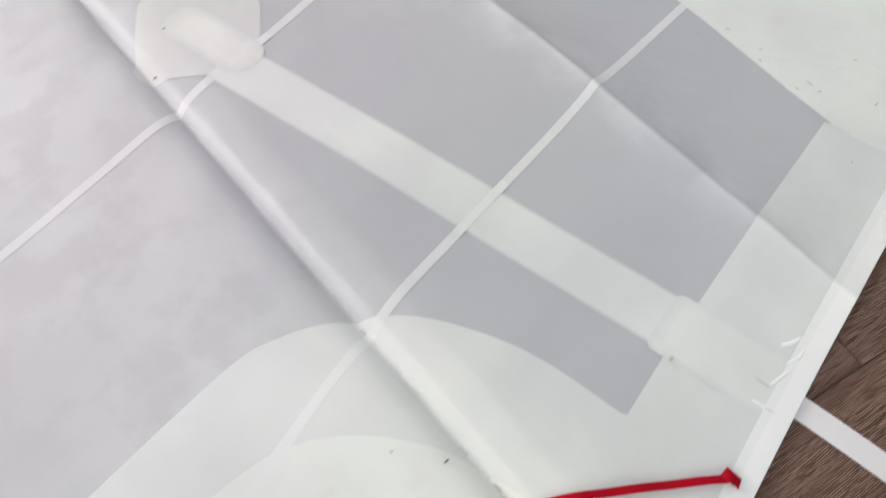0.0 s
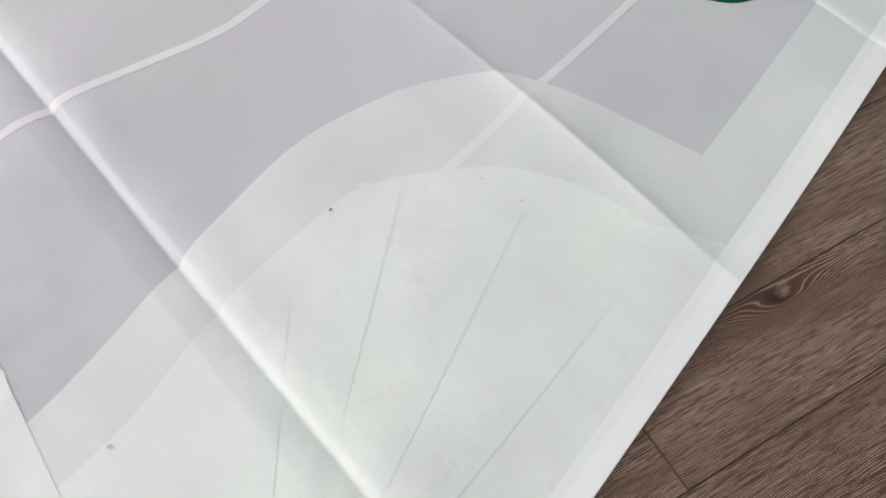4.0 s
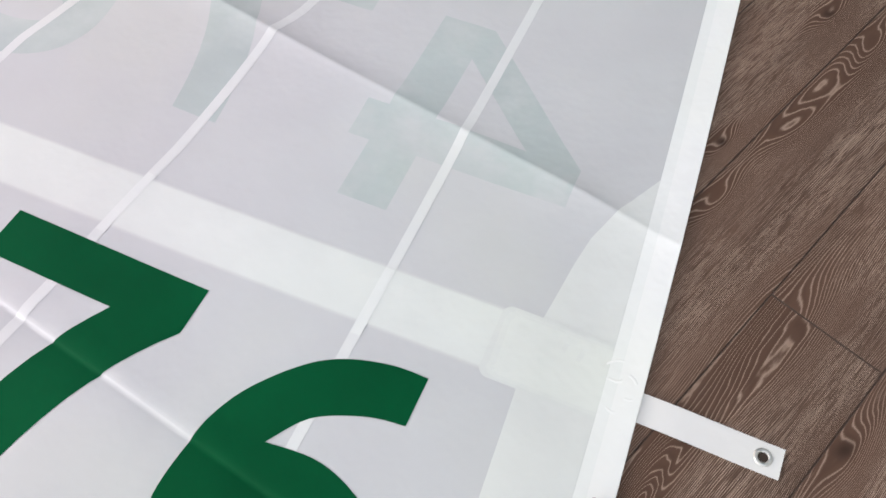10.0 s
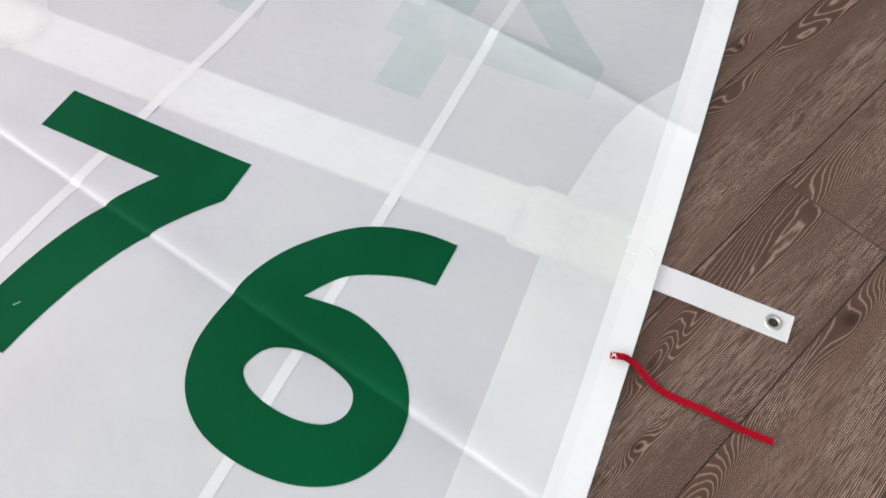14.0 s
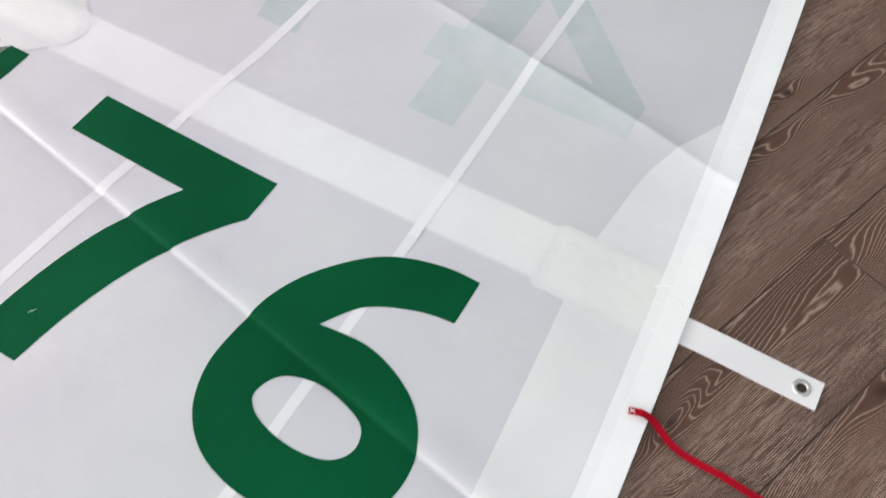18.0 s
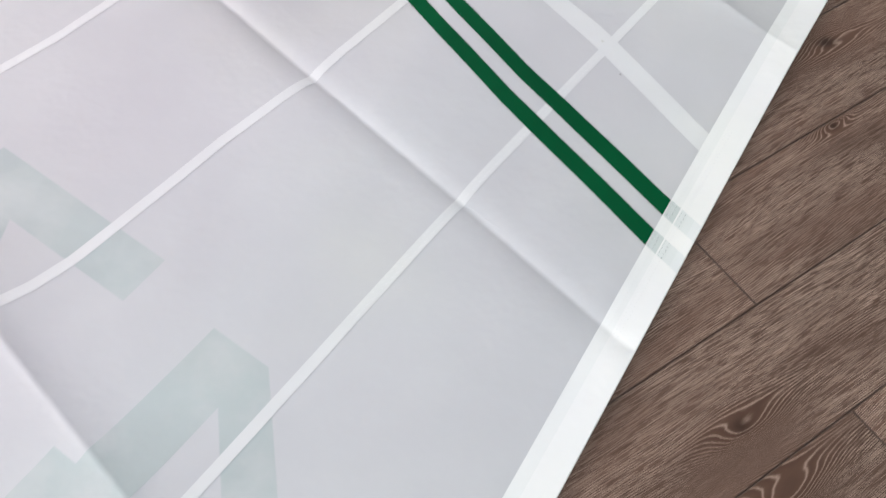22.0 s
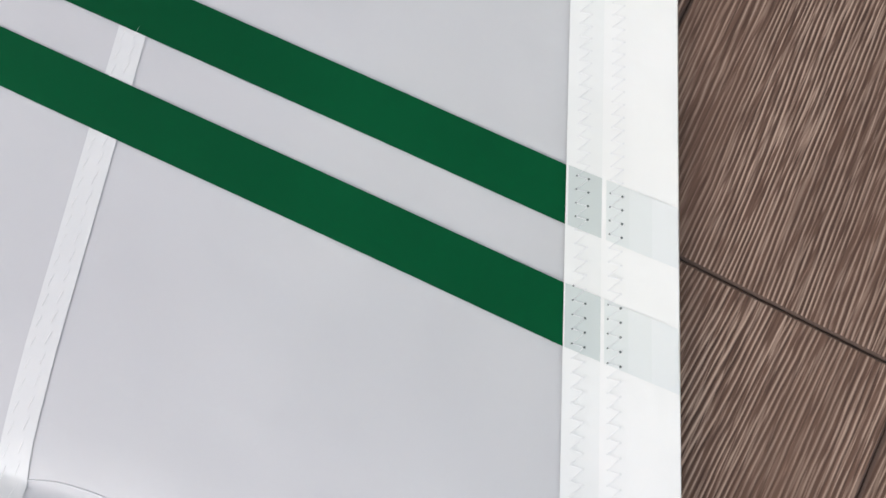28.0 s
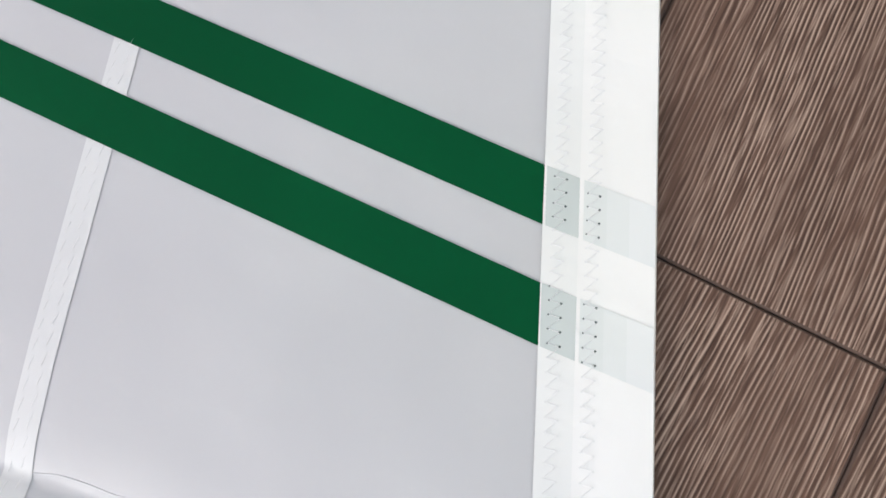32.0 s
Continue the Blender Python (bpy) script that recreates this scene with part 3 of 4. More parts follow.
# reef patch: two rounded layers and a band that runs off from it
outer = smooth_curve([(-0.768, -0.719), (-0.738, -0.630), (-0.705, -0.520), (-0.640, -0.318), (-0.563, -0.208), (-0.499, -0.154), (-0.420, -0.121), (-0.337, -0.122), (-0.250, -0.142), (-0.146, -0.173)])
inner = smooth_curve([(-0.707, -0.775), (-0.668, -0.680), (-0.632, -0.550), (-0.567, -0.395), (-0.527, -0.340), (-0.452, -0.294), (-0.380, -0.267), (-0.325, -0.264), (-0.265, -0.273), (-0.190, -0.300)])
foot = [(-0.498, -1.020), (-0.56, -0.973)]
reef_outer = outer + [inside(y, 0.03) for y in span(-0.173, -1.075)] + foot + [(-0.80, -0.78)]
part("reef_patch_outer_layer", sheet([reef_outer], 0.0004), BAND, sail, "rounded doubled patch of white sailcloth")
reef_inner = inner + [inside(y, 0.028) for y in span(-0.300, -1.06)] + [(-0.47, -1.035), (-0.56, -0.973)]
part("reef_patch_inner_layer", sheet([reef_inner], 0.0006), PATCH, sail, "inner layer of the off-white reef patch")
for angle, far in ((70, 0.57), (84, 0.61), (98, 0.60), (111, 0.43)):
    root, way = Vector((-0.43, -0.93)), Vector((math.cos(radians(angle)), math.sin(radians(angle))))
    side = Vector((-way.y, way.x))
    ray = [tuple(root + way * 0.21 + side * 0.008), tuple(root + way * far + side * 0.026), tuple(root + way * far - side * 0.026), tuple(root + way * 0.21 - side * 0.008)]
    part("patch_ray", sheet([ray], 0.0011), RAY, sail)
reef_band = [(-1.62, -0.13), (-1.111, -0.534), (-0.722, -0.843), (-0.497, -1.021), (-0.43, -1.05), (-0.40, -0.99), (-0.707, -0.775), (-0.868, -0.641), (-1.043, -0.505), (-1.191, -0.387), (-1.60, -0.05)]
part("reef_band", sheet([reef_band], 0.0014), REEF, sail, "off-white band of doubled cloth at the reef")

# clew patch below
outer = smooth_curve([(-1.40, -2.1), (-1.29, -1.86), (-1.236, -1.736), (-1.151, -1.570), (-1.103, -1.516), (-1.032, -1.474), (-0.956, -1.454), (-0.880, -1.454), (-0.804, -1.468), (-0.711, -1.506)])
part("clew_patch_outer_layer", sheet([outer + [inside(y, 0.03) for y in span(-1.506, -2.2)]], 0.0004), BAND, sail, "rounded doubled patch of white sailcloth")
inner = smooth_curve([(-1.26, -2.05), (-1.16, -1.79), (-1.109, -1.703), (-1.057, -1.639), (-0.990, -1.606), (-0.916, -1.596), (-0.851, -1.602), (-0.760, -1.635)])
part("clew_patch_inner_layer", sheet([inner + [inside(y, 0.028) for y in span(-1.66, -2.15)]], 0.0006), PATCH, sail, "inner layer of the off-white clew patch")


def slanted(at, angle, points):
    """Points along and across a direction, laid into the plan."""
    c, s = math.cos(radians(angle)), math.sin(radians(angle))
    return [(at[0] + a * c - b * s, at[1] + a * s + b * c) for a, b in points]


def rounded(a0, b0, a1, b1, r, n=4):
    out = []
    for ca, cb, start in ((a1 - r, b1 - r, 0), (a0 + r, b1 - r, 90), (a0 + r, b0 + r, 180), (a1 - r, b0 + r, 270)):
        out += [(ca + r * math.cos(radians(start + 90 * k / n)), cb + r * math.sin(radians(start + 90 * k / n))) for k in range(n + 1)]
    return out


def soft_patch(name, outline, lift, materials, owner, edge):
    """A patch whose border thins out: layers of film, each cut a little smaller than the one below."""
    mid = sum((Vector(p) for p in outline), Vector((0, 0))) / len(outline)
    whole, layers = bmesh.new(), len(materials)
    for k in range(layers):
        cut = []
        for i, p in enumerate(outline):
            to = mid - Vector(p)
            wave = 1.0 + 0.2 * math.sin(9.0 * i + k)
            cut.append(tuple(Vector(p) + to.normalized() * min(edge * wave * k / layers, to.length * 0.6)))
        layer = sheet([cut], lift + 0.0001 * k)
        for f in layer.faces:
            f.material_index = k
        mesh = bpy.data.meshes.new("layer")
        layer.to_mesh(mesh)
        layer.free()
        whole.from_mesh(mesh)
        bpy.data.meshes.remove(mesh)
    ob = part(name, whole, materials[0], owner)
    for extra in materials[1:]:
        ob.data.materials.append(extra)
    return ob


def batten_pocket(right_end, angle, long, wide, stiff_from, shift):
    """A long doubled pocket across the sail with stiff patches at both ends."""
    def bar(grow):
        return slanted(right_end, angle, [(-long, -wide / 2 - grow), (0, -wide / 2 - grow), (0, wide / 2 + grow), (-long, wide / 2 + grow)])
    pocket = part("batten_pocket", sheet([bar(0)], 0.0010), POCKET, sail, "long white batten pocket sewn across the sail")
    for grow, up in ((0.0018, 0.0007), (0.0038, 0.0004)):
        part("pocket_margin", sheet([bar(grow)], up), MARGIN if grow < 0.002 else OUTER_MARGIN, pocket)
    soft_patch("end_patch", slanted(right_end, angle, rounded(stiff_from, -wide * 0.64, 0.115, wide * 0.62, 0.012, 6)), 0.0013, STIFF_EDGE[:3], pocket, 0.022)
    front = slanted((-1.382 + shift[0], -1.096 + shift[1]), 20.0, rounded(-0.088, -0.083, 0.088, 0.083, 0.034, 5))
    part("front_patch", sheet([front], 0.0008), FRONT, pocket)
    stiff = slanted((-1.360 + shift[0], -1.100 + shift[1]), angle, rounded(-0.075, -0.036, 0.085, 0.036, 0.03))
    soft_patch("front_stiffener", stiff, 0.0016, STIFF_EDGE, pocket, 0.03)
    return pocket


batten_pocket((-0.640, -1.390), -20.5, 0.73, 0.069, -0.045, (0.0, 0.0))
batten_pocket((0.085, 0.418), -22.5, 0.74, 0.073, -0.05, (0.705, 1.830))
for owner_y, seam_line in (((0.440, 0.524), seam_near), ((0.572, 0.655), seam_middle), ((-1.328, -1.234), seam_near), ((-1.150, -1.070), seam_middle)):
    part("seam", sheet([strip(seam_line, 0.0125, *owner_y, 0.02)], 0.0014), SEAM_OVER, sail)
part("seam", sheet([strip(seam_near, 0.0125, -1.80, -1.48, 0.02)], 0.0008), SEAM_OVER, sail)
part("seam", sheet([strip(seam_near, 0.0125, -0.300, -0.135, 0.02)], 0.0008), SEAM_OVER, sail)
part("cross_tape", sheet([[(0.481, 1.327), (0.327, 1.481), (0.165, 1.612), (-0.20, 1.90), (-0.22, 1.88), (0.147, 1.595), (0.318, 1.447), (0.470, 1.297)]], 0.0008), SEAM, sail, "pale tape across the head of the sail")

# ---- numbers and stripes
DIGIT_E, DIGIT_UP = Vector((0.917, -0.398)), Vector((0.398, 0.917))


def placed(points, at, mirrored=False):
    s = -1 if mirrored else 1
    return [tuple(Vector(at) + DIGIT_E * (s * x) + DIGIT_UP * y) for x, y in points]


SEVEN = [(-0.092, 0.325), (-0.094, 0.263), (0.079, 0.260)] + bezier((0.079, 0.260), (0.015, 0.165), (0.0, 0.0))[1:] + bezier((0.064, 0.001), (0.085, 0.170), (0.167, 0.264)) + [(0.167, 0.323)]
SIX = smooth_curve([(0.079, 0.164), (0.038, 0.157), (-0.014, 0.133), (-0.045, 0.092)]) + smooth_curve(
    [(-0.045, 0.092), (0.008, 0.096), (0.052, 0.085), (0.091, 0.061), (0.116, 0.022), (0.119, -0.022), (0.102, -0.060), (0.071, -0.084), (0.030, -0.096), (-0.020, -0.096), (-0.066, -0.083),
     (-0.101, -0.053), (-0.119, -0.008), (-0.119, 0.042), (-0.110, 0.095), (-0.088, 0.140), (-0.047, 0.186), (-0.008, 0.209), (0.040, 0.221), (0.079, 0.222)], 5)[1:]
SIX_HOLE = smooth_curve([(-0.059, -0.004), (-0.046, 0.023), (-0.012, 0.035), (0.025, 0.031), (0.054, 0.018), (0.061, -0.006), (0.046, -0.026), (0.014, -0.034), (-0.022, -0.031), (-0.048, -0.021)], 5, True)
FOUR = [(0.195, 0.0), (0.260, 0.0), (0.260, 0.088), (0.290, 0.088), (0.290, 0.148), (0.260, 0.148), (0.260, 0.330), (0.185, 0.330), (0.0, 0.148), (0.0, 0.088), (0.195, 0.088)]
FOUR_HOLE = [(0.072, 0.148), (0.195, 0.148), (0.195, 0.268)]
part("number_seven", sheet([placed(SEVEN, (-0.559, 0.264))], 0.0008), GREEN, sail, "dark green stuck-on figure seven")
part("number_six", sheet([placed(SIX, (-0.19, 0.215)), placed(SIX_HOLE, (-0.19, 0.215))], 0.0008), GREEN, sail, "dark green stuck-on figure six")
four_at = Vector((-0.764, 0.350)) - DIGIT_E * 0.260
part("number_four", sheet([placed(FOUR, four_at), placed(FOUR_HOLE, four_at)], 0.0008), GREEN, sail, "dark green stuck-on figure four")
# the same figures on the other face, seen faintly through the cloth
part("far_side_seven", sheet([placed(SEVEN, (-0.305, 0.738), True)], 0.00022), GHOST, sail, "grey-green figure showing through the cloth")
part("far_side_six", sheet([placed(SIX, (-0.60, 0.955), True), placed(SIX_HOLE, (-0.60, 0.955), True)], 0.00022), GHOST, sail, "grey-green figure showing through the cloth")
rev_at = Vector((0.131, 0.608)) - DIGIT_UP * 0.088
part("far_side_four", sheet([placed(FOUR, rev_at, True), placed(FOUR_HOLE, rev_at, True)], 0.00022), GHOST, sail, "grey-green figure showing through the cloth")


def stripe_edge(end):
    """One long edge of a stripe, from the hem back to the far side, with a slight bend where it crosses the seam."""
    x, y = end
    return [(x + 0.004, y - 0.0034), (x, y), (x - 0.198, y + 0.1695), (x - 0.30, y + 0.267), (x - 0.354, y + 0.321), (x - 0.62, y + 0.575)]


def stripe(lower, upper):
    low_edge, high_edge = stripe_edge(lower), stripe_edge(upper)
    return part("stripe", sheet([low_edge + high_edge[::-1]], 0.0008), GREEN, sail, "dark green stripe across the sail")


stripe((0.4185, 1.1435), (0.4265, 1.1675))
stripe((0.4345, 1.1900), (0.4425, 1.2140))

# ---- hem along the leech
y_all = span(LOW, TOP, 0.04)
part("hem", sheet([[inside(y, 0.0002) for y in y_all] + [inside(y, hem_wide(y) * 0.68) for y in y_all[::-1]]], 0.0022), HEM, sail, "thick folded white hem tape along the edge")
part("hem_inner_edge", sheet([[inside(y, 0.004) for y in y_all] + [inside(y, hem_wide(y)) for y in y_all[::-1]]], 0.0018), HEM_INNER, sail)
bm = bmesh.new()
rows = []
for y in span(LOW, TOP, 0.02):
    x, z = leech(y), height(leech(y), y) + 0.0022 * LIFT
    rows.append([bm.verts.new(c) for c in ((x - 0.0003, y, z), (x + 0.0006, y, z * 0.7), (x + 0.0006, y, z * 0.35), (x - 0.0004, y, 0.0003))])
for a, b in zip(rows, rows[1:]):
    for k in range(3):
        bm.faces.new((a[k], b[k], b[k + 1], a[k + 1]))
bmesh.ops.recalc_face_normals(bm, faces=bm.faces[:])
part("hem_fold", bm, HEM, sail)
# the stripes' ends, seen through one and through two layers of hem
for lower, upper in (((0.4185, 1.1435), (0.4265, 1.1675)), ((0.4345, 1.1900), (0.4425, 1.2140))):
    def under(p, d):
        return (p[0] + d, p[1] - 0.80 * d)
    part("stripe_under_hem", sheet([[under(lower, -0.0004), under(lower, 0.0150), under(upper, 0.0150), under(upper, -0.0004)]], 0.0020), STRIPE_UNDER, sail, "grey-green stripe seen through the hem")
    for k, (a, b) in enumerate(((0.0123, 0.0200), (0.0200, 0.0275), (0.0275, 0.0360))):
        part("stripe_under_hem", sheet([[under(lower, a), under(lower, b), under(upper, b), under(upper, a)]], 0.0024), STRIPE_FAINT[k], sail, "faint stripe seen through the thick hem")

# ---- stitching
def over_stripe(x, y):
    s = y - (1.1435 - 0.853 * (x - 0.4185))
    return 0 < s < 0.031 or 0.060 < s < 0.091


def zigzag(curve, inset, wide, lo, hi, pitch, lift, name, owner):
    """A row of zigzag thread, and the needle holes at its turns."""
    thread, holes, pale = bmesh.new(), bmesh.new(), bmesh.new()
    y, side = lo, 0
    last = None
    while y < hi:
        x = curve(y) + inset + (wide if side else 0.0) + 0.0003 * math.sin(37 * y)
        p = Vector((x, y, height(x, y) + lift * LIFT + 0.00005))
        if last is not None:
            tube(thread, [last, (last + p) / 2 + Vector((0, 0, 0.00005)), p], 0.0001, 4)
        at = Matrix.Translation(p + Vector((0, 0, 0.00012)))
        bmesh.ops.create_circle(holes if over_stripe(x, y) else pale, cap_ends=True, segments=6, radius=0.00055 if side else 0.0004, matrix=at)
        last, side = p, 1 - side
        y += pitch
    tagged(part(name, thread, THREAD, owner), kind="stuff")
    tagged(part("needle_hole", holes, HOLE, owner), kind="stuff")
    tagged(part("needle_hole", pale, PALE_HOLE, owner), kind="stuff")


zigzag(leech, -0.0435, 0.0052, 1.02, 1.34, 0.0027, 0.0021, "hem_stitching", sail)
zigzag(leech, -0.0290, 0.0052, 1.02, 1.34, 0.0027, 0.0026, "hem_stitching", sail)
stitch = bmesh.new()
for row in (-0.003, 0.003):
    y = 0.98
    while y < 1.42:
        x = seam_near(y) + row
        a, b = Vector((x - 0.0016, y, 0)), Vector((x + 0.0016, y + 0.004, 0))
        a.z, b.z = height(a.x, a.y) + 0.0004, height(b.x, b.y) + 0.0004
        if not over_stripe(x, y):
            tube(stitch, [a, b], 0.00012, 4)
        y += 0.0075
tagged(part("seam_stitching", stitch, THREAD, sail), kind="stuff")

# ---- reef ring, with a clear strip drawn through it
ring_at = (-0.402, -1.027, height(-0.402, -1.027) + 0.0015)
ring = part("reef_ring", lathe(bmesh.new(), [(0.0205, -0.001), (0.0205, 0.0015), (0.0185, 0.0034), (0.0155, 0.0040), (0.0128, 0.0030), (0.0118, 0.0005), (0.0116, -0.006)], ring_at), STEEL, sail, "round steel ring pressed into the reef patch")
part("ring_hollow", lathe(bmesh.new(), [(0.0124, -0.0004), (0.006, -0.0006), (0.0002, -0.0006)], ring_at), HOLLOW, ring)
tape = part("clear_tab", ribbon([(-0.4010, -1.018), (-0.4022, -0.998), (-0.405, -0.965), (-0.4085, -0.904)], 0.0215, 0.0008, lambda x, y: height(x, y) + 0.0030 + 0.004 * max(0, (-0.99 - y) / 0.03)), CLEAR, sail, "clear plastic tab through the ring", smooth=False)
part("tab_label", ribbon([(-0.4075, -0.9235), (-0.4090, -0.902)], 0.022, 0.0007, lambda x, y: height(x, y) + 0.0038), LABEL_WHITE, tape, smooth=False)
part("tab_fold", ribbon([(-0.4004, -1.0155), (-0.4015, -0.998)], 0.022, 0.0007, lambda x, y: height(x, y) + 0.0066), FOLDED, tape, smooth=False)


# ---- leech line cleat with its cord
def cleat_block():
    mid, angle, long, wide = Vector((-0.2790, -0.7615)), radians(20.0), 0.063, 0.0175
    z = height(mid.x, mid.y) + 0.0030
    m = Matrix.Translation((mid.x, mid.y, z)) @ Matrix.Rotation(angle, 4, "Z")
    bm = bmesh.new()
    half, r = long / 2 - wide / 2, wide / 2
    ring_pts = [(half + r * math.cos(t), r * math.sin(t)) for t in (radians(-90 + 20 * k) for k in range(10))] + [(-half + r * math.cos(t), r * math.sin(t)) for t in (radians(90 + 20 * k) for k in range(10))]
    rows = []
    for shrink, up in ((1.0, 0.0), (1.0, 0.0022), (0.9, 0.0032)):
        rows.append([bm.verts.new(m @ Vector((x * (1 - (1 - shrink) * 0.3), y * shrink, up))) for x, y in ring_pts])
    for a, b in zip(rows, rows[1:]):
        for k in range(len(a)):
            bm.faces.new((a[k], a[(k + 1) % len(a)], b[(k + 1) % len(a)], b[k]))
    bm.faces.new(rows[-1])
    bmesh.ops.recalc_face_normals(bm, faces=bm.faces[:])
    block = part("leech_line_cleat", bm, CAST, sail, "small worn metal cleat with riveted ends", smooth=False)
    bm = bmesh.new()
    box(bm, (-0.013, -0.0085, 0.003), (0.013, 0.0085, 0.0068), 0.0015)
    bm.transform(m)
    part("jaw_cover", bm, brushed_metal("worn_dark_plate", (0.16, 0.145, 0.12), 0.3), block, smooth=False)
    for at in (-0.008, 0.0, 0.009):
        bm = bmesh.new()
        box(bm, (-0.0006, -0.0075, 0.0066), (0.0006, 0.0075, 0.0072), 0.0002)
        bm.transform(m @ Matrix.Translation((at, 0, 0)) @ Matrix.Rotation(radians(-35), 4, "Z"))
        part("jaw_rib", bm, NICKEL, block, smooth=False)
    for k in range(3):
        bm = bmesh.new()
        box(bm, (0.0135 + 0.0022 * k, -0.0080, 0.003), (0.0147 + 0.0022 * k, 0.0080, 0.0055 - 0.0006 * k), 0.0004)
        bm.transform(m)
        part("tooth", bm, NICKEL, block, smooth=False)
    for sx in (-1, 1):
        bm = bmesh.new()
        lathe(bm, [(0.0062, 0.0030), (0.0058, 0.0042), (0.0030, 0.0046), (0.0022, 0.0036), (0.0005, 0.0034)], (sx * half, 0, 0), 16)
        for k in range(5):
            arm = bmesh.new()
            box(arm, (0.0018, -0.0006, 0.0042), (0.0066, 0.0006, 0.0052))
            arm.transform(Matrix.Translation((sx * half, 0, 0)) @ Matrix.Rotation(k * math.tau / 5 + 0.3, 4, "Z"))
            me = bpy.data.meshes.new("arm")
            arm.to_mesh(me)
            arm.free()
            bm.from_mesh(me)
            bpy.data.meshes.remove(me)
        bm.transform(m)
        part("rivet", bm, NICKEL, block, "star-shaped bright rivet", smooth=False)


cleat_block()
cord_line = smooth_curve([(-0.2415, -0.7016), (-0.258, -0.725), (-0.2780, -0.762), (-0.294, -0.816), (-0.3202, -0.902), (-0.342, -0.9717)], 8)
bm = bmesh.new()
for strand in (0, math.pi):
    path = []
    for k, (x, y) in enumerate(smooth_curve(cord_line, 4)):
        turn = strand + k * 0.55
        path.append((x + 0.0007 * math.cos(turn), y, height(x, y) + 0.0030 + 0.0007 * math.sin(turn)))
    tube(bm, path, 0.0009, 6)
part("leech_line", bm, CORD, sail, "thin grey twisted cord through the cleat")


# ---- tie straps at the batten pockets
def tie_strap(start, end, wide, eyelet):
    way = Vector(end) - Vector(start)
    pts = [tuple(Vector(start) + way * k / 10) for k in range(11)]
    def level(x, y):
        t = min(1, max(0, (Vector((x, y)) - Vector(start)).dot(way) / way.length_squared))
        return 0.0007 + 0.0006 * min(1, t * 4) * (1 + math.sin(t * 6))
    strap = part("tie_strap", ribbon(pts, wide, 0.0013, level), WEBBING, sail, "white webbing strap lying out on the floor", smooth=False)
    if eyelet:
        at = Vector(start) + way * 0.875
        c = (at.x, at.y, level(at.x, at.y) + 0.0014)
        part("eyelet", lathe(bmesh.new(), [(0.0100, 0.0), (0.0098, 0.0010), (0.0082, 0.0018), (0.0064, 0.0016), (0.0054, 0.0004), (0.0052, -0.001)], c, 28), NICKEL, strap, "bright nickel eyelet")
        part("eyelet_hole", lathe(bmesh.new(), [(0.0053, 0.0003), (0.0001, 0.0002)], c, 20), SUBFLOOR, strap)
    return strap


tie_strap((0.188, 0.362), (0.3315, 0.2985), 0.0345, True)
tie_strap((-0.535, -1.432), (-0.355, -1.520), 0.030, True)


# ---- red telltales
def telltale(points, wide):
    pts = smooth_curve(points, 6)
    def level(x, y):
        d = leech(y) - x
        on = min(1, max(0, (d + 0.012) / 0.02))
        return 0.0018 + on * (height(x, y) + 0.0030) + 0.0012 * (1 + math.sin(90 * x))
    return part("telltale", ribbon(pts, wide, 0.0004, level), RED, sail, "narrow red ribbon telltale at the sail's edge", smooth=False)


ribbon_up = telltale([(0.1325, 0.2575), (0.149, 0.2545), (0.1615, 0.247), (0.1753, 0.230), (0.1912, 0.2185), (0.2235, 0.2025), (0.255, 0.1865), (0.290, 0.1705)], 0.0078)
ribbon_low = telltale([(-0.86, -1.665), (-0.78, -1.630), (-0.70, -1.594), (-0.635, -1.565), (-0.585, -1.545)], 0.0092)
bm = bmesh.new()
for a, b in (((0.134, 0.260), (0.139, 0.254)), ((0.133, 0.255), (0.139, 0.259))):
    tube(bm, [(a[0], a[1], height(*a) + 0.0070), (b[0], b[1], height(*b) + 0.0070)], 0.0005, 4)
part("cross_stitch", bm, THREAD, ribbon_up)
part("knot", ribbon([(-0.595, -1.540), (-0.580, -1.548), (-0.583, -1.552)], 0.012, 0.0012, lambda x, y: height(x, y) + 0.0060), RED, ribbon_low)


# ---- puckers in the hem beside the pockets' ends
def pucker(points, radius):
    curve = smooth_curve(points, 5)
    bm = bmesh.new()
    tube(bm, [(x, y, height(x, y) + 0.0022 * LIFT - radius * 0.90 - 0.0006 * abs(2 * k / (len(curve) - 1) - 1)) for k, (x, y) in enumerate(curve)], radius, 10)
    part("pucker", bm, HEM, sail)


for line, size in (
        ([(0.166, 0.392), (0.178, 0.387), (0.190, 0.393)], 0.0030), ([(0.186, 0.398), (0.195, 0.390), (0.200, 0.376)], 0.0034),
        ([(0.160, 0.360), (0.169, 0.352), (0.176, 0.356)], 0.0028), ([(0.176, 0.372), (0.187, 0.366), (0.196, 0.368)], 0.0030),
        ([(0.168, 0.408), (0.180, 0.412), (0.193, 0.409)], 0.0026),
        ([(-0.566, -1.448), (-0.553, -1.452), (-0.539, -1.458)], 0.0030), ([(-0.546, -1.424), (-0.532, -1.408), (-0.524, -1.400)], 0.0034),
        ([(-0.530, -1.392), (-0.518, -1.383), (-0.512, -1.370)], 0.0034), ([(-0.538, -1.370), (-0.526, -1.365), (-0.516, -1.356)], 0.0026)):
    pucker([(x - 0.005, y) for x, y in line], size * 1.5)

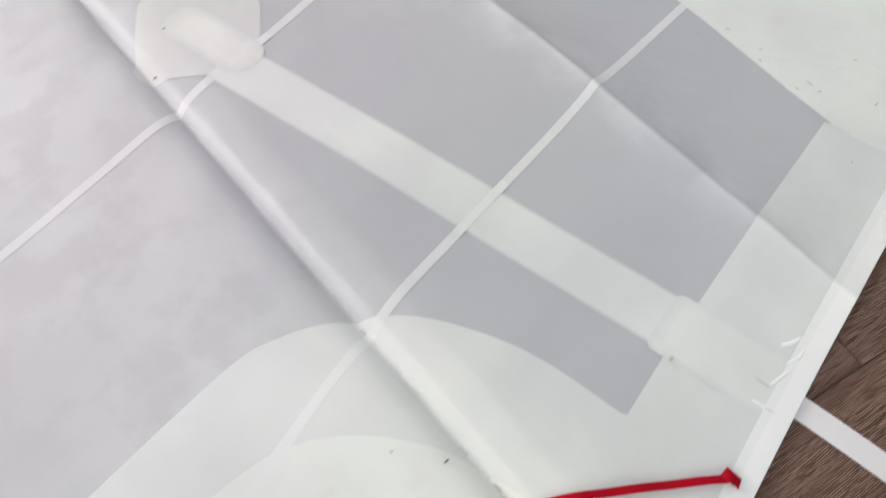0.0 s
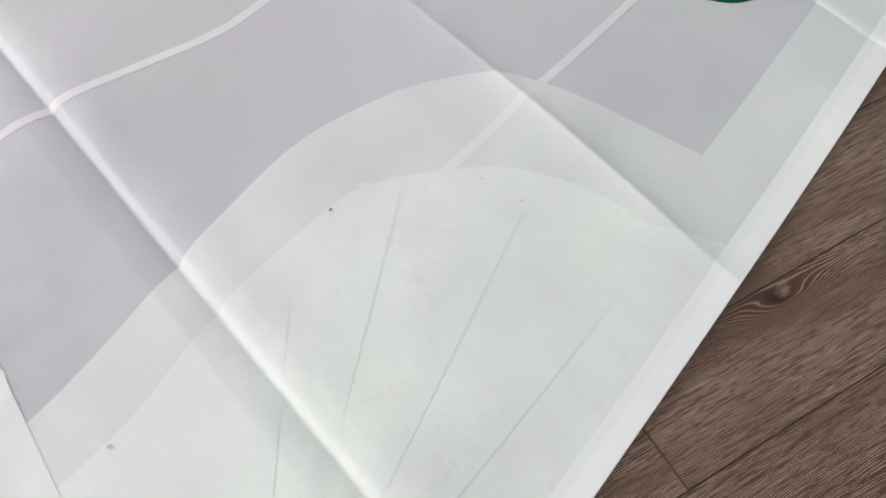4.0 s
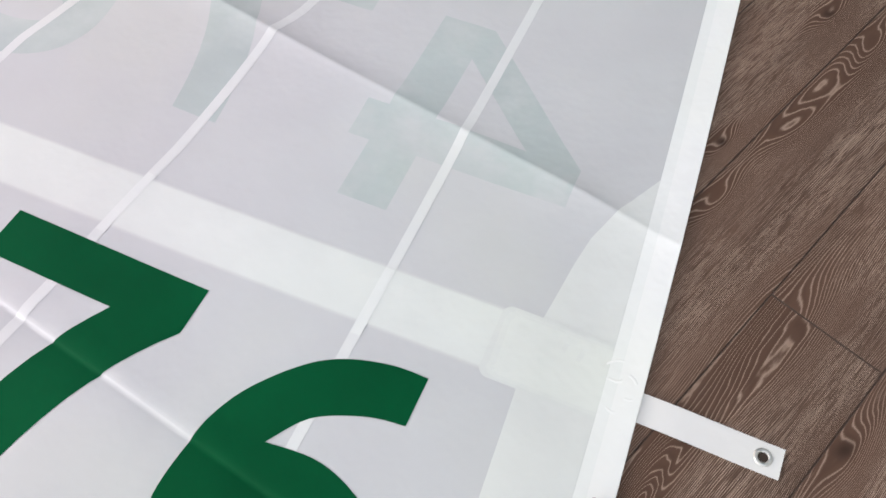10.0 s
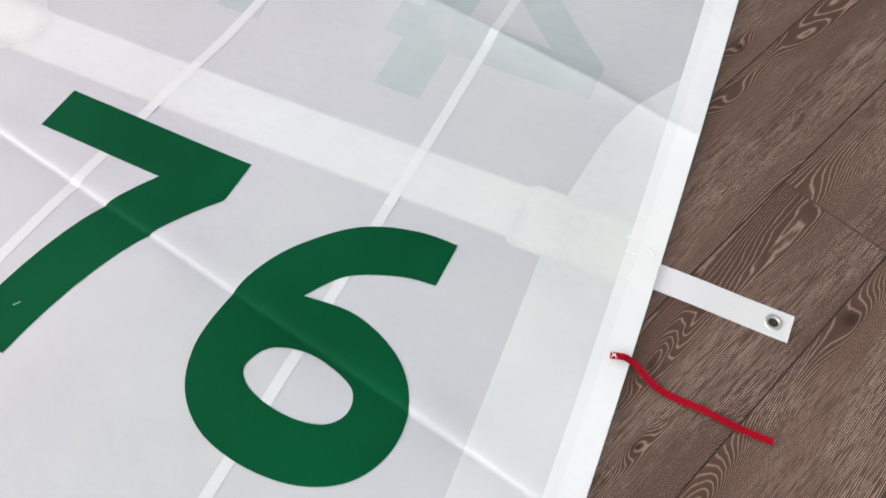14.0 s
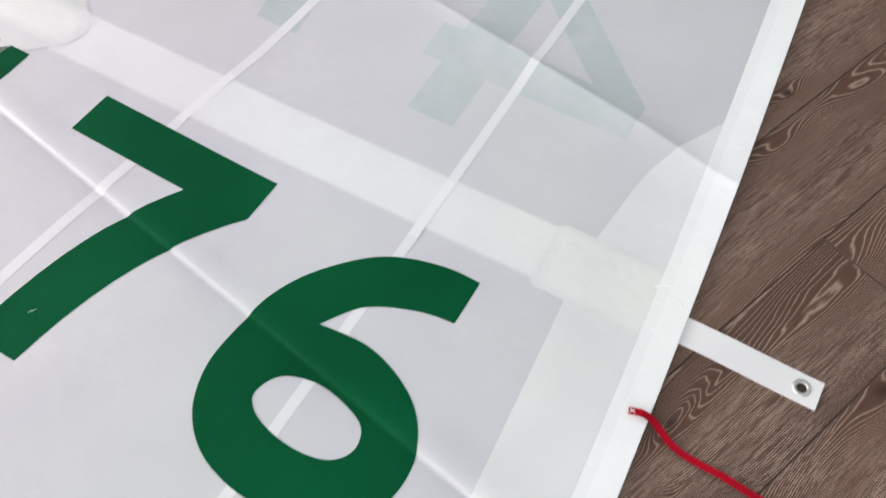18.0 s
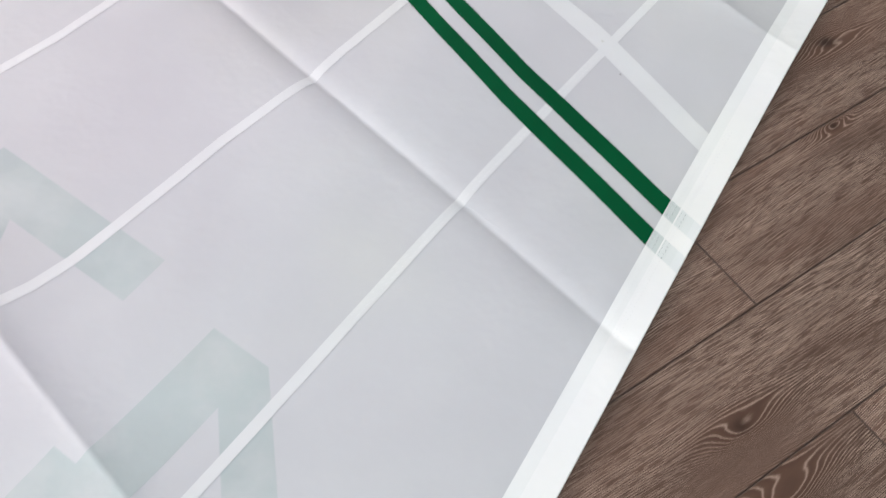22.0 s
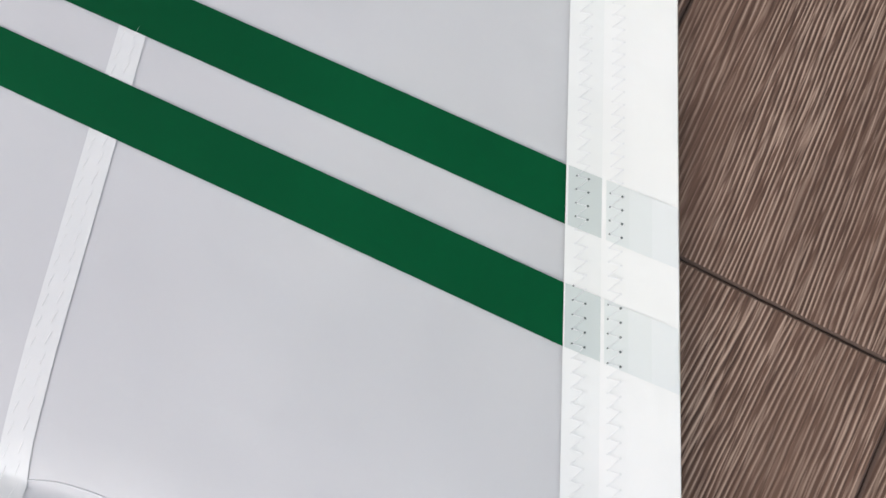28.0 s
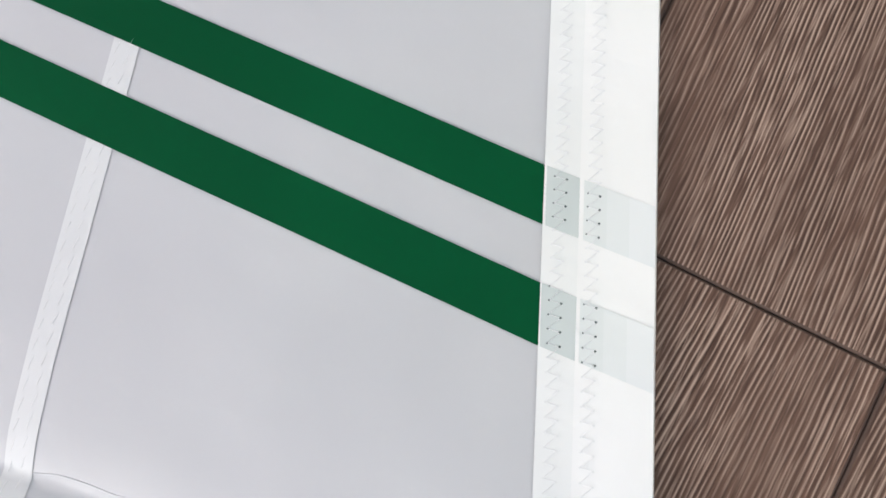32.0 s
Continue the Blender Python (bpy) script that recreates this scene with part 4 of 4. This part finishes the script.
# ---- a pinched fold in the cloth by the seam
bm = bmesh.new()
tube(bm, [(x, y, height(x, y) - 0.0002) for x, y in smooth_curve([(0.200, 1.1535), (0.2095, 1.1495), (0.2205, 1.1455), (0.2314, 1.1392), (0.2422, 1.1318), (0.2551, 1.126)], 5)], 0.00045, 8)
part("pinched_fold", bm, SINGLE, sail)

# ---- marks of use
def smudge(x, y, long, wide, angle, material, lift=0.0024):
    pts = slanted((x, y), angle, [(long * math.cos(k * math.tau / 12) * (0.8 + 0.3 * math.sin(3 * k + x * 50)), wide * math.sin(k * math.tau / 12)) for k in range(12)])
    part("smudge", sheet([pts], lift), material, sail)


part("repair_square", sheet([[(-0.867, -0.714), (-0.825, -0.675), (-0.799, -0.700), (-0.838, -0.751)]], 0.0017), REPAIR, sail, "small whiter square of repair tape")
for x, y, long, wide, angle, dark in (
        (-1.428, -1.105, 0.0028, 0.0014, -30, True), (-1.41, -1.184, 0.0028, 0.0016, 10, True), (-0.881, -1.607, 0.0045, 0.0013, 60, True),
        (-0.601, -0.908, 0.004, 0.0014, -40, False), (-0.546, -0.970, 0.006, 0.0012, -45, False), (-0.516, -0.967, 0.004, 0.0013, 20, False),
        (-0.554, -1.4545, 0.013, 0.0007, -19, False),
        (-0.857, -0.694, 0.0055, 0.0028, -25, True), (-0.832, -0.738, 0.013, 0.0013, 48, True), (-0.803, -0.690, 0.004, 0.0012, -40, False),
        (-0.677, -0.7216, 0.004, 0.002, 30, False), (-0.559, -0.389, 0.0025, 0.0025, 0, True), (-0.650, -0.880, 0.005, 0.0016, -50, False),
        (-0.600, -0.930, 0.004, 0.0014, -50, False), (-0.530, -0.955, 0.008, 0.0014, -40, False), (-0.470, -0.895, 0.004, 0.0016, 10, False),
        (-0.440, -0.970, 0.007, 0.001, 60, False), (-0.345, -0.310, 0.003, 0.001, -20, False), (-0.400, -0.292, 0.002, 0.001, 0, False),
        (-0.94, -1.612, 0.003, 0.0016, 40, False),
        (0.333, 1.452, 0.0035, 0.0012, -40, False), (0.362, 1.398, 0.0012, 0.0012, 0, True), (-0.04, -0.02, 0.0015, 0.0012, 0, False),
        (-0.665, -1.425, 0.005, 0.0022, 70, False), (-0.560, -1.425, 0.012, 0.0010, -25, False), (-0.47, -1.08, 0.004, 0.0015, 80, False)):
    smudge(x, y, long, wide, angle, STAIN if dark else FAINT_STAIN)

smudge(-0.500, 0.2975, 0.0045, 0.0006, 35, SCRATCH)
smudge(-0.5036, 0.296, 0.0022, 0.0005, 70, SCRATCH)

# ---------------------------------------------------------------- floor boards, each its own piece
JOINTS = {-1: 0.55, 0: 1.171, 1: 0.20, 2: 1.165, 3: 0.6095, 4: 0.0574, 5: -0.507, 6: 0.05, 7: -0.10, 8: -1.048}
BOARD_LONG, GAP = 1.2, 0.0002


def board_mesh(long):
    bm = bmesh.new()
    half, w, c = long / 2 - GAP, BOARD_WIDTH / 2 - GAP, 0.0011
    rows = [[bm.verts.new((x, y, z)) for x, y in ((-half + i, -w + i), (half - i, -w + i), (half - i, w - i), (-half + i, w - i))] for i, z in ((0, -0.012), (0, -0.0009), (c, 0.0))]
    for a, b in zip(rows, rows[1:]):
        for k in range(4):
            bm.faces.new((a[k], a[(k + 1) % 4], b[(k + 1) % 4], b[k]))
    for f in bm.faces:
        f.material_index = 1
    bm.faces.new(rows[-1])
    mesh = bpy.data.meshes.new("board")
    bm.to_mesh(mesh)
    bm.free()
    mesh.materials.append(OAK)
    mesh.materials.append(BOARD_EDGE)
    return mesh


FULL_BOARD = board_mesh(BOARD_LONG)


def sawn_board(place):
    """A board sawn off along the walls; nothing if it lies outside the room."""
    bm = bmesh.new()
    bm.from_mesh(FULL_BOARD)
    bm.transform(place)
    for co, no in (((ROOM[0], 0, 0), (-1, 0, 0)), ((ROOM[2], 0, 0), (1, 0, 0)), ((0, ROOM[1], 0), (0, -1, 0)), ((0, ROOM[3], 0), (0, 1, 0))):
        bmesh.ops.bisect_plane(bm, geom=bm.verts[:] + bm.edges[:] + bm.faces[:], dist=1e-6, plane_co=co, plane_no=no, clear_outer=True)
    if not bm.faces:
        bm.free()
        return None
    bm.transform(place.inverted())
    mesh = bpy.data.meshes.new("board")
    bm.to_mesh(mesh)
    bm.free()
    mesh.materials.append(OAK)
    mesh.materials.append(BOARD_EDGE)
    return mesh


rng = random.Random(4)
for row in range(-46, 40):
    q = BOARD_ZERO + (row + 0.5) * BOARD_WIDTH
    first = JOINTS.get(row, rng.uniform(0, BOARD_LONG))
    for k in range(-6, 6):
        a = first + (k + 0.5) * BOARD_LONG
        at = ALONG * a + ACROSS * q
        ends = [at + ALONG * (s * BOARD_LONG / 2) + ACROSS * (t * BOARD_WIDTH / 2) for s in (-1, 1) for t in (-1, 1)]
        place = Matrix.Translation(at) @ Matrix.Rotation(BOARD_ANGLE, 4, "Z")
        within = [ROOM[0] < e.x < ROOM[2] and ROOM[1] < e.y < ROOM[3] for e in ends]
        mesh = FULL_BOARD
        if not all(within):
            mesh = sawn_board(place)
            if not mesh:
                continue
        board = new("board", mesh)
        board.matrix_world = place
        board.parent = floor
